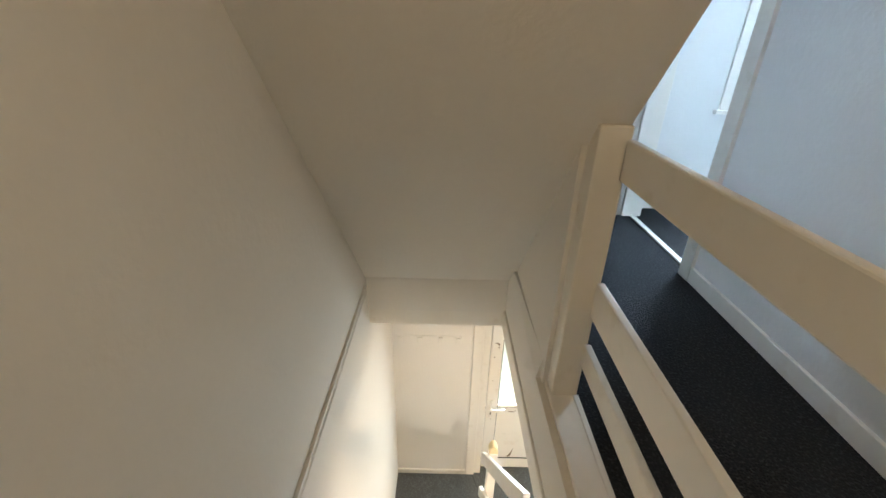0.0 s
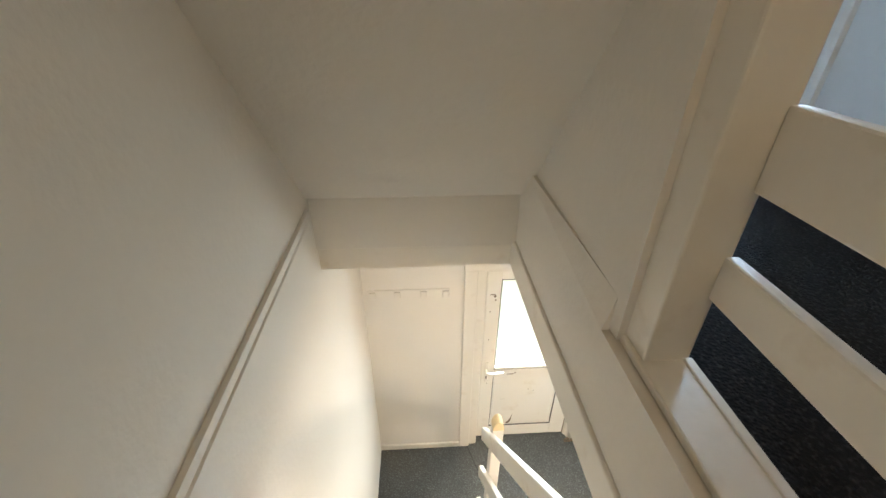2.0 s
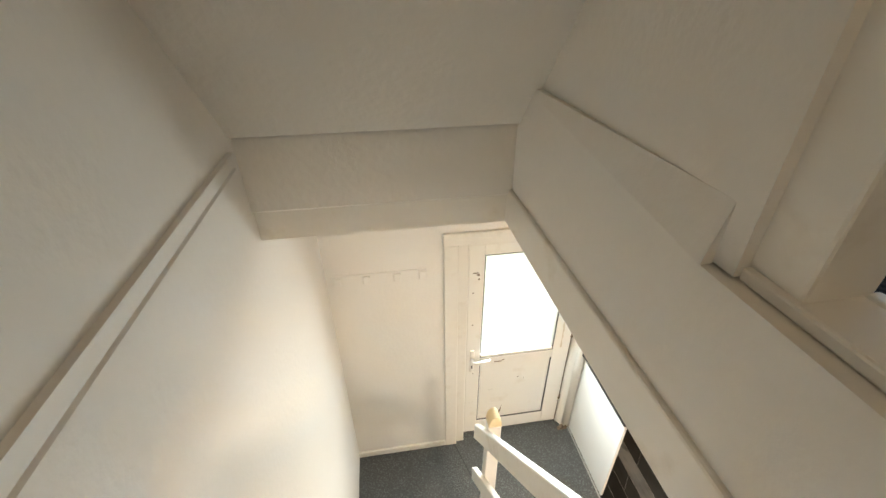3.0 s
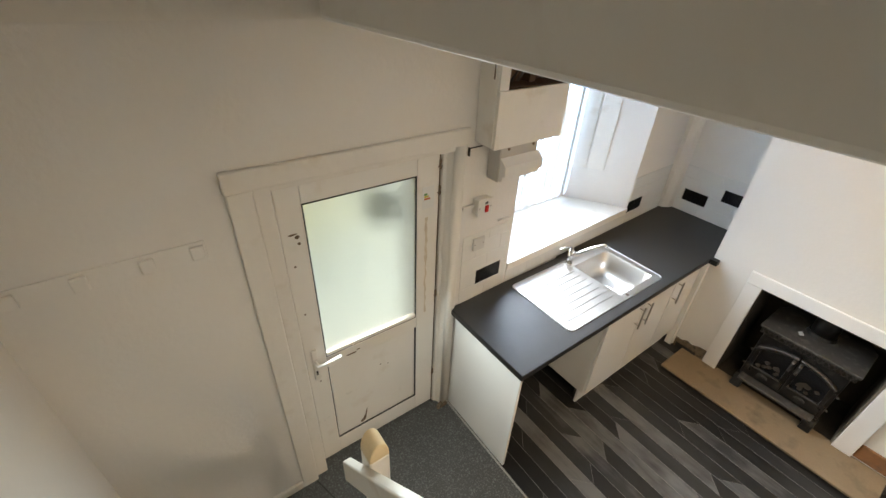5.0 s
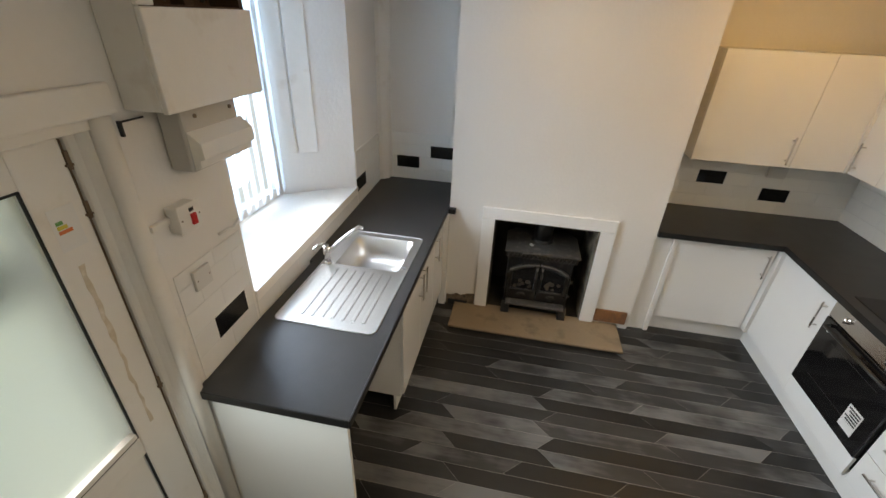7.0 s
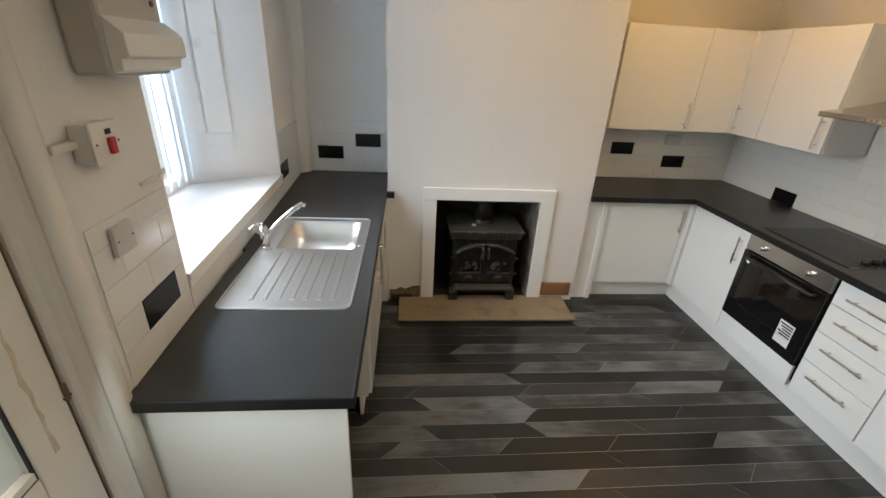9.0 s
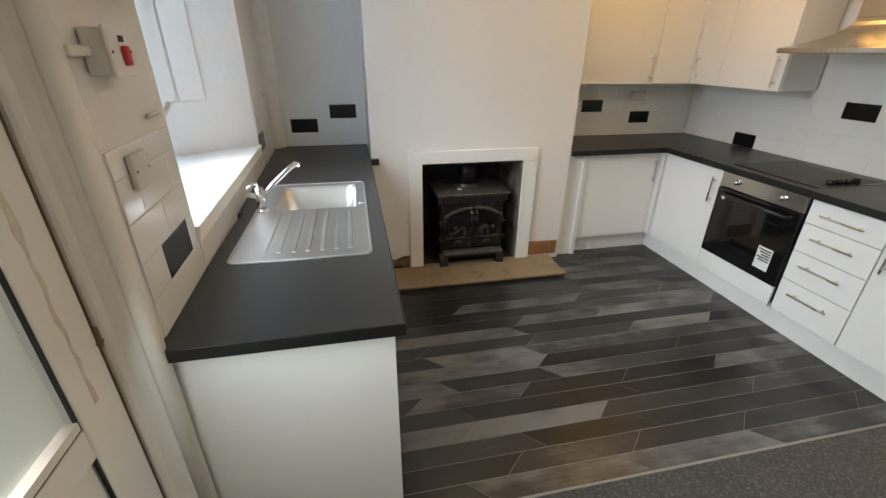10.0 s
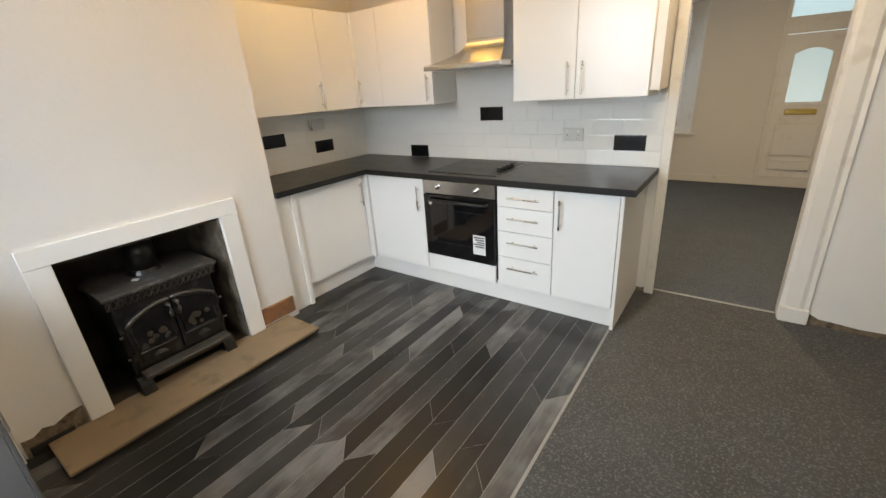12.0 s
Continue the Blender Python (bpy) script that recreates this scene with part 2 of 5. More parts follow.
def carpet(name, dark, light, share):
    """Cut-pile carpet with pale flecks and a tufted relief."""
    m = mat(name, dark, 0.95, vary=0.25, scale=4, grain=150, bump=0, spec=0.1)
    t = m.node_tree
    b_ = t.nodes["Principled BSDF"]
    g_ = t.nodes.new("ShaderNodeNewGeometry")
    n1, n2 = t.nodes.new("ShaderNodeTexNoise"), t.nodes.new("ShaderNodeTexVoronoi")
    n1.inputs["Scale"].default_value, n1.inputs["Detail"].default_value = 100, 3
    n2.inputs["Scale"].default_value = 130
    for n_ in (n1, n2):
        t.links.new(g_.outputs["Position"], n_.inputs["Vector"])
    r_ = t.nodes.new("ShaderNodeValToRGB")
    r_.color_ramp.elements[0].position, r_.color_ramp.elements[1].position = 0.5 - share, 0.72
    t.links.new(n1.outputs[0], r_.inputs[0])
    x_ = t.nodes.new("ShaderNodeMix")
    x_.data_type = "RGBA"
    old = b_.inputs["Base Color"].links[0].from_socket
    t.links.new(old, x_.inputs[6])
    x_.inputs[7].default_value = (*light, 1)
    t.links.new(r_.outputs[0], x_.inputs[0])
    t.links.new(x_.outputs[2], b_.inputs["Base Color"])
    bp = t.nodes.new("ShaderNodeBump")
    bp.inputs["Strength"].default_value, bp.inputs["Distance"].default_value = 0.9, 0.006
    t.links.new(n2.outputs["Distance"], bp.inputs["Height"])
    t.links.new(bp.outputs[0], b_.inputs["Normal"])
    return m


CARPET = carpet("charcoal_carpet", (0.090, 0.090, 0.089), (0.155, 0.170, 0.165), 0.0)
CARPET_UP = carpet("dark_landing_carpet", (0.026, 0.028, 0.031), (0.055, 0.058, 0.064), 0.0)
CARPET_FRONT = carpet("front_room_carpet", (0.10, 0.112, 0.125), (0.145, 0.158, 0.17), 0.05)

# vinyl planks: grey wood grain along y, one tone for each plank
PLANK = bpy.data.materials.new("charcoal_wood_vinyl")
PLANK.use_nodes = True
nt = PLANK.node_tree
pb = nt.nodes["Principled BSDF"]
geo, oi = nt.nodes.new("ShaderNodeNewGeometry"), nt.nodes.new("ShaderNodeObjectInfo")
mp = nt.nodes.new("ShaderNodeMapping")
mp.inputs["Scale"].default_value = (11, 1.6, 1)
off = nt.nodes.new("ShaderNodeVectorMath")
off.operation = "SCALE"
cmb = nt.nodes.new("ShaderNodeCombineXYZ")
for i in range(3):
    nt.links.new(oi.outputs["Random"], cmb.inputs[i])
nt.links.new(cmb.outputs[0], off.inputs[0])
off.inputs["Scale"].default_value = 37.0
addv = nt.nodes.new("ShaderNodeVectorMath")
nt.links.new(geo.outputs["Position"], addv.inputs[0])
nt.links.new(off.outputs[0], addv.inputs[1])
nt.links.new(addv.outputs[0], mp.inputs[0])
gr = nt.nodes.new("ShaderNodeTexNoise")
gr.inputs["Scale"].default_value, gr.inputs["Detail"].default_value, gr.inputs["Roughness"].default_value = 2.2, 8, 0.65
nt.links.new(mp.outputs[0], gr.inputs["Vector"])
cl = nt.nodes.new("ShaderNodeTexNoise")
cl.inputs["Scale"].default_value, cl.inputs["Detail"].default_value = 3.2, 3
nt.links.new(addv.outputs[0], cl.inputs["Vector"])
tone = nt.nodes.new("ShaderNodeValToRGB")
tone.color_ramp.elements[0].color, tone.color_ramp.elements[1].color = (0.0125, 0.0124, 0.0122, 1), (0.155, 0.156, 0.155, 1)
e = tone.color_ramp.elements.new(0.6)
e.color = (0.035, 0.035, 0.0345, 1)
s1 = nt.nodes.new("ShaderNodeMath")
s1.operation = "MULTIPLY_ADD"
nt.links.new(gr.outputs[0], s1.inputs[0])
s1.inputs[1].default_value = 0.8
s2 = nt.nodes.new("ShaderNodeMath")
s2.operation = "MULTIPLY_ADD"
nt.links.new(cl.outputs[0], s2.inputs[0])
s2.inputs[1].default_value, s2.inputs[2].default_value = 1.2, -1.14
s3 = nt.nodes.new("ShaderNodeMath")
s3.operation = "MULTIPLY_ADD"
nt.links.new(oi.outputs["Random"], s3.inputs[0])
s3.inputs[1].default_value = 1.15
nt.links.new(s2.outputs[0], s3.inputs[2])
nt.links.new(s3.outputs[0], s1.inputs[2])
nt.links.new(s1.outputs[0], tone.inputs[0])
nt.links.new(tone.outputs[0], pb.inputs["Base Color"])
pb.inputs["Roughness"].default_value = 0.31
pbump = nt.nodes.new("ShaderNodeBump")
pbump.inputs["Strength"].default_value, pbump.inputs["Distance"].default_value = 0.25, 0.001
nt.links.new(gr.outputs[0], pbump.inputs["Height"])
nt.links.new(pbump.outputs[0], pb.inputs["Normal"])

# ---- mesh helpers ----


def add_box(bm, x0, x1, y0, y1, z0, z1, bevel=0.0, seg=2):
    g = bmesh.ops.create_cube(bm, size=1.0)
    vs = g["verts"]
    for v in vs:
        v.co = Vector(((x0 + x1) / 2 + v.co.x * (x1 - x0), (y0 + y1) / 2 + v.co.y * (y1 - y0), (z0 + z1) / 2 + v.co.z * (z1 - z0)))
    if bevel:
        es = list({e for v in vs for e in v.link_edges})
        bmesh.ops.bevel(bm, geom=es, offset=bevel, segments=seg, affect="EDGES", profile=0.5)
    return bm


def box(x0, x1, y0, y1, z0, z1, bevel=0.0, seg=2):
    return add_box(bmesh.new(), min(x0, x1), max(x0, x1), min(y0, y1), max(y0, y1), min(z0, z1), max(z0, z1), bevel, seg)


def boxes(*rows, bevel=0.0):
    bm = bmesh.new()
    for r in rows:
        add_box(bm, *r, bevel)
    return bm


def add_rod(bm, a, b, r, seg=12, r2=None):
    a, b = Vector(a), Vector(b)
    m = Matrix.Translation((a + b) / 2) @ (b - a).to_track_quat("Z", "Y").to_matrix().to_4x4()
    bmesh.ops.create_cone(bm, cap_ends=True, segments=seg, radius1=r, radius2=r if r2 is None else r2, depth=(b - a).length, matrix=m)
    return bm


def rod(a, b, r, seg=12, r2=None):
    return add_rod(bmesh.new(), a, b, r, seg, r2)


def tube(points, r, seg=10):
    """A round bar bent through the points."""
    bm = bmesh.new()
    rings = []
    pts = [Vector(p) for p in points]
    for i, p in enumerate(pts):
        d = (pts[min(i + 1, len(pts) - 1)] - pts[max(i - 1, 0)]).normalized()
        q = d.to_track_quat("Z", "Y").to_matrix()
        rings.append([bm.verts.new(p + q @ Vector((r * math.cos(k * math.tau / seg), r * math.sin(k * math.tau / seg), 0))) for k in range(seg)])
    for a, b in zip(rings, rings[1:]):
        for k in range(seg):
            bm.faces.new((a[k], a[(k + 1) % seg], b[(k + 1) % seg], b[k]))
    bm.faces.new(rings[0][::-1])
    bm.faces.new(rings[-1])
    return bm


def prism(outline, axis, a, b, bevel=0.0):
    """A flat outline of (u, v) drawn out along an axis from a to b. u, v are the two other axes in order."""
    bm = bmesh.new()

    def at(u, v, w):
        return {"x": (w, u, v), "y": (u, w, v), "z": (u, v, w)}[axis]
    lo = [bm.verts.new(at(u, v, a)) for u, v in outline]
    hi = [bm.verts.new(at(u, v, b)) for u, v in outline]
    n = len(outline)
    bm.faces.new(lo)
    bm.faces.new(hi[::-1])
    for i in range(n):
        bm.faces.new((lo[i], hi[i], hi[(i + 1) % n], lo[(i + 1) % n]))
    bmesh.ops.recalc_face_normals(bm, faces=bm.faces)
    if bevel:
        bmesh.ops.bevel(bm, geom=list(bm.edges), offset=bevel, segments=2, affect="EDGES", profile=0.5)
    return bm


def mesh_of(name, bm, material, smooth=False):
    me = bpy.data.meshes.new(name)
    bmesh.ops.recalc_face_normals(bm, faces=bm.faces)
    bm.to_mesh(me)
    bm.free()
    me.materials.append(material)
    if smooth:
        for p in me.polygons:
            p.use_smooth = True
    return me


def part(name, bm, material, parent, label="", smooth=False):
    ob = new(name, mesh_of(name, bm, material, smooth))
    ob.parent = parent
    return tagged(ob, label)


def solid(name, bm, material, label, category, group="", kind="", smooth=False):
    return tagged(new(name, mesh_of(name, bm, material, smooth)), label, category, group, kind)


def thing(name, label, category, at=None, group="", kind=""):
    ob = new(name)
    ob.empty_display_size = 0.05
    if at is not None:
        ob.matrix_basis = at
    return tagged(ob, label, category, group, kind)


def structure(name, bm, material, label="", category=""):
    return solid(name, bm, material, label or name.replace("_", " "), category or "wall", kind="structure")

# ---- the setting ----
LX, BY, HY = -1.735, 0.02, -3.62      # stair side wall, back wall, cooker wall
CZ, UF, UC = 2.535, 2.89, 5.2         # kitchen ceiling, upper floor, upper ceiling
BX, B0, B1 = 2.0, -0.605, -2.13       # chimney breast face and its two sides
AL, AR = 2.53, 2.6                    # backs of the two alcoves
NY = -0.83                            # stairwell header
RX = -0.96                            # open side of the stairwell

structure("floor", box(-1.9, 2.75, -3.75, 0.1, -0.12, 0.0004), JOINT, "pale subfloor under the kitchen vinyl", "floor")
structure("carpet", boxes((LX, 0.012, -3.68, BY, 0.001, 0.007), (-0.95, 0.0, BY, BY + 0.2, -0.12, 0.006)), CARPET, "charcoal speckled carpet beside the kitchen vinyl", "carpet")
structure("front_room_carpet", box(-1.9, 2.75, -7.5, -3.68, -0.12, 0.006), CARPET_FRONT, "blue-grey carpet in the front room", "carpet")
solid("carpet_seam", prism([(-0.975, 0.018), (-0.968, 0.018), (-0.842, -0.40), (-0.79, -0.74), (-0.797, -0.74), (-0.85, -0.40)], "z", 0.0055, 0.0075), GASKET_SHADE, "thin dark join between two carpet pieces", "carpet seam", kind="structure")
strip = thing("threshold_strip", "worn pale metal strip where carpet meets vinyl", "threshold strip", kind="structure")
part("strip", prism([(0.012, 0.004), (0.0135, 0.009), (0.0195, 0.009), (0.022, 0.002)], "y", -3.05, -0.6), ALU, strip)
bar = thing("door_threshold", "pale aluminium bar across the doorway carpet", "threshold strip", kind="structure")
part("bar", prism([(-3.695, 0.005), (-3.692, 0.011), (-3.675, 0.011), (-3.672, 0.005)], "x", -0.85, -0.07), ALU, bar)

# outer and party walls, through both storeys
structure("wall_stair_side", box(LX - 0.2, LX, -7.7, BY + 0.6, -0.12, UC), WALL, "off-white painted wall running up beside the stairs")
# back wall: door recess x -0.95..-0.0, window splay handled by its own reveals
BT = 0.56
def by(x):
    """Face of the back wall, which runs slightly out of square beside the window."""
    return BY + 0.034 * max(x, 0.0)


def back_piece(x0, x1, z0, z1):
    return prism([(x0, by(x0)), (x1, by(x1)), (x1, BY + BT), (x0, BY + BT)], "z", z0, z1)


structure("wall_back", boxes((LX, -0.95, BY, BY + BT, -0.12, CZ + 0.1), (-0.95, 0.0, BY, BY + BT, 1.93, CZ + 0.1)), WALL, "off-white painted back wall of the kitchen")
structure("wall_sink_side", back_piece(0.0, 0.45, -0.12, CZ + 0.1), WALL, "off-white painted wall beside the back door")
structure("wall_under_window", back_piece(0.45, 1.83, -0.12, 1.035), WALL, "painted wall under the kitchen window")
structure("wall_over_window", back_piece(0.45, 1.83, 2.45, CZ + 0.1), WALL, "painted wall over the kitchen window")
structure("wall_window_side", back_piece(1.83, 2.8, -0.12, CZ + 0.1), WALL, "off-white painted wall in the sink alcove")
structure("window_reveal_right", prism([(1.83, by(1.83)), (1.83, BY + BT), (1.52, BY + BT)], "z", 1.035, 2.45), WALL, "white splayed side of the window recess")
structure("window_reveal_left", prism([(0.45, by(0.45)), (0.45, BY + BT), (0.58, BY + BT)], "z", 1.035, 2.45), WALL, "white splayed side of the window recess")
structure("wall_right", boxes((AL, AL + 0.25, B0, BY + 0.12, -0.12, CZ + 0.1), (AR, AR + 0.2, HY, B1, -0.12, CZ + 0.1), (2.72, 2.92, -7.7, HY, -0.12, CZ + 0.1)), WALL, "off-white alcove walls beside the chimney")
structure("chimney_breast", prism([(B0, -0.12), (B0, CZ), (B1, CZ), (B1, -0.12), (-1.745, -0.12), (-1.745, 0.855), (-0.957, 0.855), (-0.957, -0.12)], "x", BX, 2.62), WALL, "white painted chimney breast with a fireplace opening")
structure("fireplace_back", box(2.5, 2.58, -1.745, -0.957, 0.0, 0.855), SOOT, "sooty back of the fireplace")
structure("fireplace_side", box(2.004, 2.5, -0.969, -0.957, 0.0, 0.855), SOOT, "sooty side of the fireplace")
structure("fireplace_side", box(2.004, 2.5, -1.745, -1.733, 0.0, 0.855), SMOKED, "smoke-stained plaster side of the fireplace")
structure("fireplace_head", box(2.004, 2.5, -1.733, -0.969, 0.84, 0.854), SOOT, "sooty underside of the fireplace lintel")
structure("fireplace_floor", box(2.021, 2.5, -1.733, -0.969, -0.01, 0.029), SOOT, "sooty fireplace floor", "floor")
structure("wall_cooker", boxes((-0.06, 2.75, HY - 0.13, HY, -0.12, CZ + 0.1), (-0.85, -0.06, HY - 0.13, HY, 2.02, CZ + 0.1), (LX, -0.85, HY - 0.13, HY, -0.12, CZ + 0.1)), WALL, "white wall behind the cooker with a doorway")
# slab between the storeys, with the stairwell left open
structure("ceiling", boxes((RX + 0.03, 2.8, -3.75, 0.12, CZ, UF - 0.02), (LX, RX + 0.03, NY + 0.02, BY, CZ, UF - 0.02), (LX, RX + 0.03, -3.75, -3.22, CZ, UF - 0.02), (LX, 2.8, -7.5, -3.75, CZ, UF - 0.02)), CEIL, "white plaster kitchen ceiling", "ceiling")
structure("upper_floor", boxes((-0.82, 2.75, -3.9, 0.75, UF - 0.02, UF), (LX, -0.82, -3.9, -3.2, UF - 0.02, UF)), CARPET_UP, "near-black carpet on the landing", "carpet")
structure("wall_landing_end", box(LX, 2.8, -4.1, -3.9, UF - 0.02, UC), WALL_UP, "plain painted wall closing the landing")
structure("wall_landing", boxes((0.02, 0.13, -3.9, -0.79, UF, UC), (0.02, 0.13, -0.79, 0.09, 4.88, UC)), WALL_UP, "pale grey painted landing wall")
structure("wall_upper_back", boxes((LX, 0.13, 0.09, 0.6, UF, UC), (0.13, 0.66, 0.25, 0.6, UF, UC), (0.66, 1.85, 0.25, 0.6, UF, 3.63), (0.66, 1.85, 0.25, 0.6, 4.75, UC), (1.85, 2.8, 0.25, 0.6, UF, UC)), WALL_UP, "white painted bedroom wall with a window")
structure("wall_upper_right", boxes((2.75, 2.95, -4.1, 0.6, UF, UC), (0.13, 2.75, -3.9, -3.75, UF, UC)), WALL_UP, "plain painted bedroom wall")
structure("upper_ceiling", box(LX - 0.2, 2.95, -4.1, 0.6, UC, UC + 0.1), CEIL, "white upper ceiling", "ceiling")


def soffit_z(y):
    return 2.865 + 1.152 * (-0.87 - y)


structure("stair_soffit", prism([(-0.87, soffit_z(-0.87)), (-2.86, soffit_z(-2.86)), (-2.86, soffit_z(-2.86) + 0.1), (-0.87, soffit_z(-0.87) + 0.2)], "x", LX, -0.83), WALL, "sloping plastered underside of the attic stairs", "ceiling")
structure("attic_stair_side", prism([(-0.87, soffit_z(-0.87) + 0.2), (-2.86, soffit_z(-2.86) + 0.1), (-2.86, UC), (-0.87, UC)], "x", -0.88, -0.83), WALL_UP, "boarded side of the attic stairs")
structure("stairwell_panel", prism([(NY, UF), (-1.655, UF), (-1.655, soffit_z(-1.655)), (NY, soffit_z(-0.87))], "x", -0.932, -0.84), WALL, "painted panel closing the stairwell side")
structure("stairwell_header", boxes((LX, -0.9325, NY - 0.02, NY + 0.02, 2.64, 2.99)), WALL, "painted face of the stairwell header")
structure("header_trim", prism([(NY - 0.005, CZ), (NY - 0.005, 2.63), (NY - 0.02, 2.64), (NY + 0.02, 2.64), (NY + 0.02, CZ)], "x", LX, RX + 0.02), GLOSS, "cream gloss trim along the header edge", "trim")
structure("stairwell_trim", boxes((RX, RX + 0.03, -3.2, NY, CZ - 0.002, 2.655), bevel=0.006), GLOSS, "cream gloss board along the stairwell edge", "trim")
structure("stairwell_apron", boxes((RX + 0.011, -0.9445, -3.2, NY, 2.640, 2.886)), WALL, "painted apron of the upper floor edge", "trim")
ledge = bmesh.new()
for p_ in ((RX + 0.011, NY, 2.886), (RX + 0.011, -1.62, 2.886), (-0.9318, NY, 2.886), (-0.9318, -1.62, 2.886), (RX + 0.011, NY, 2.975), (-0.9318, NY, 2.975), (-0.9318, -1.62, 2.975)):
    ledge.verts.new(p_)
bmesh.ops.convex_hull(ledge, input=ledge.verts)
structure("panel_ledge", ledge, WALL, "painted ledge fading out along the foot of the stairwell panel", "trim")
structure("stairwell_lining", boxes((-0.9445, -0.825, -3.2, NY, 2.656, 2.885)), WALL, "painted lining behind the stairwell apron", "trim")
structure("nosing", boxes((RX + 0.035, -0.825, -3.2, -1.655, 2.886, 2.905), bevel=0.004), GLOSS, "cream gloss nosing under the balustrade", "trim")
dado = prism([(LX, 2.735), (LX + 0.008, 2.74), (LX + 0.009, 2.775), (LX + 0.004, 2.78), (LX + 0.008, 2.81), (LX + 0.012, 2.814), (LX + 0.012, 2.82), (LX, 2.822)], "y", -3.2, -0.9)
for v in dado.verts:
    v.co.z += 0.016 + 0.026 * (v.co.y + 0.9)
structure("stair_dado", dado, WALL, "white moulded rail along the stair wall", "trim")
structure("landing_baseboard", boxes((0.002, 0.02, -3.9, -0.87, UF, UF + 0.085), bevel=0.004), GLOSS, "white landing baseboard", "baseboard")
structure("bedroom_baseboard", boxes((0.13, 2.75, 0.235, 0.25, UF, UF + 0.1), bevel=0.004), GLOSS, "white bedroom baseboard", "baseboard")
structure("back_baseboard", boxes((LX, -1.04, BY - 0.02, BY, 0.004, 0.062), bevel=0.006), GLOSS, "low white baseboard under the coat rail", "baseboard")
structure("bedroom_door_trim", boxes((-0.002, 0.02, -0.88, -0.785, UF, 4.9), (0.02, 0.13, -0.789, -0.775, UF, 4.88), (0.0, 0.14, 0.065, 0.09, UF, 4.88), bevel=0.003), GLOSS, "white bedroom doorway trim", "trim")
structure("bedroom_threshold", boxes((0.06, 0.095, -0.775, 0.065, UF, UF + 0.012), bevel=0.003), GLOSS, "white strip across the bedroom doorway", "threshold strip")

# front room shell
FY = -7.45
structure("wall_front", boxes((LX, -1.305, FY - 0.3, FY, 0, CZ), (-0.645, 0.14, FY - 0.3, FY, 0, CZ), (-1.305, -0.645, FY - 0.3, FY, 2.3, CZ), (0.14, 1.6, FY - 0.3, FY, 0, 0.67), (0.14, 1.6, FY - 0.3, FY, 2.3, CZ), (1.6, 2.75, FY - 0.3, FY, 0, CZ)), WALL, "beige-lit front room wall")
structure("front_baseboard", boxes((-0.645, 2.7, FY, FY + 0.018, 0.004, 0.11), bevel=0.004), GLOSS, "white front room baseboard", "baseboard")

# ---- outdoors ----
structure("ground", boxes((-40, 40, 0.6, 60, -0.3, -0.1), (-40, 40, -70, -7.75, -0.3, -0.1)), YARD, "pale concrete yard behind the house", "ground")


def leaf_clump(name, label, centre, spread, count, size, material, seed):
    r = random.Random(seed)
    bm = bmesh.new()
    for _ in range(count):
        p = Vector((r.gauss(0, 1) * spread[0], r.gauss(0, 1) * spread[1], r.gauss(0, 1) * spread[2])) + Vector(centre)
        q = Euler((r.uniform(0, 6), r.uniform(0, 6), r.uniform(0, 6))).to_matrix()
        s = size * r.uniform(0.6, 1.3)
        vs = [bm.verts.new(p + q @ Vector(c) * s) for c in ((-0.5, 0, 0), (0, -0.25, 0.08), (0.5, 0, 0), (0, 0.25, 0.08))]
        bm.faces.new(vs)
    return solid(name, bm, material, label, "shrub", kind="stuff")


leaf_clump("hedge", "yellow-green garden hedge seen through frosted glass", (-1.6, 3.0, 0.9), (1.3, 0.3, 0.55), 4200, 0.16, HEDGE, 3)
basket = thing("hanging_basket", "dark planted hanging basket outside the back door", "hanging basket")
bm = bmesh.new()
rb = random.Random(4)
for _ in range(420):
    pt = Vector((rb.gauss(0, 0.055), rb.gauss(0, 0.045), rb.gauss(0, 0.05))) + Vector((-0.07, 0.72, 1.31))
    q = Euler((rb.uniform(0, 6), rb.uniform(0, 6), rb.uniform(0, 6))).to_matrix()
    bm.faces.new([bm.verts.new(pt + q @ Vector(c) * 0.05) for c in ((-0.5, 0, 0), (0, -0.25, 0.08), (0.5, 0, 0), (0, 0.25, 0.08))])
tagged(part("plant", bm, BUSH, basket), kind="stuff")
part("bracket", tube([(-0.07, 0.585, 1.60), (-0.07, 0.72, 1.60), (-0.07, 0.72, 1.36)], 0.006, 8), BUSH, basket)
wall_out = thing("street_house", "pale brick house front across the street", "house")
part("mortar_bed", box(-0.1, 6, -9.9, -9.6, -0.1, 7), MORTAR, wall_out)

# ---- stairs ----
stairs = thing("staircase", "steep straight staircase with dark carpet and white strings", "staircase", kind="structure")
RISE, GO, Y1 = UF / 14, 0.188, -0.75
for i in range(13):
    z, y = RISE * (i + 1), Y1 - GO * i
    part("tread", box(LX + 0.03, -0.965, y - GO - 0.02, y + 0.02, z - 0.03, z, 0.006), CARPET, stairs)
for i in range(14):
    y = Y1 - GO * i
    part("riser", box(LX + 0.03, -0.965, y - 0.015, y, RISE * i + (0.0065 if i == 0 else 0), RISE * (i + 1) - 0.03), CARPET, stairs)
S = RISE / GO
for x0, x1 in ((LX + 0.001, LX + 0.03), (-0.965, -0.935)):
    part("string", prism([(Y1 + 0.06, 0.007), (Y1 + 0.06, 0.28), (-3.19, 0.28 + S * (3.19 + Y1 + 0.06)), (-3.19, -0.1 + S * (3.19 + Y1 + 0.06)), (Y1 - 0.12, 0.007)], "x", x0, x1, 0.003), GLOSS, stairs)

# lower balustrade of the stairs
rails = thing("stair_balustrade", "white painted stair balustrade with sloping boards and newel", "balustrade")
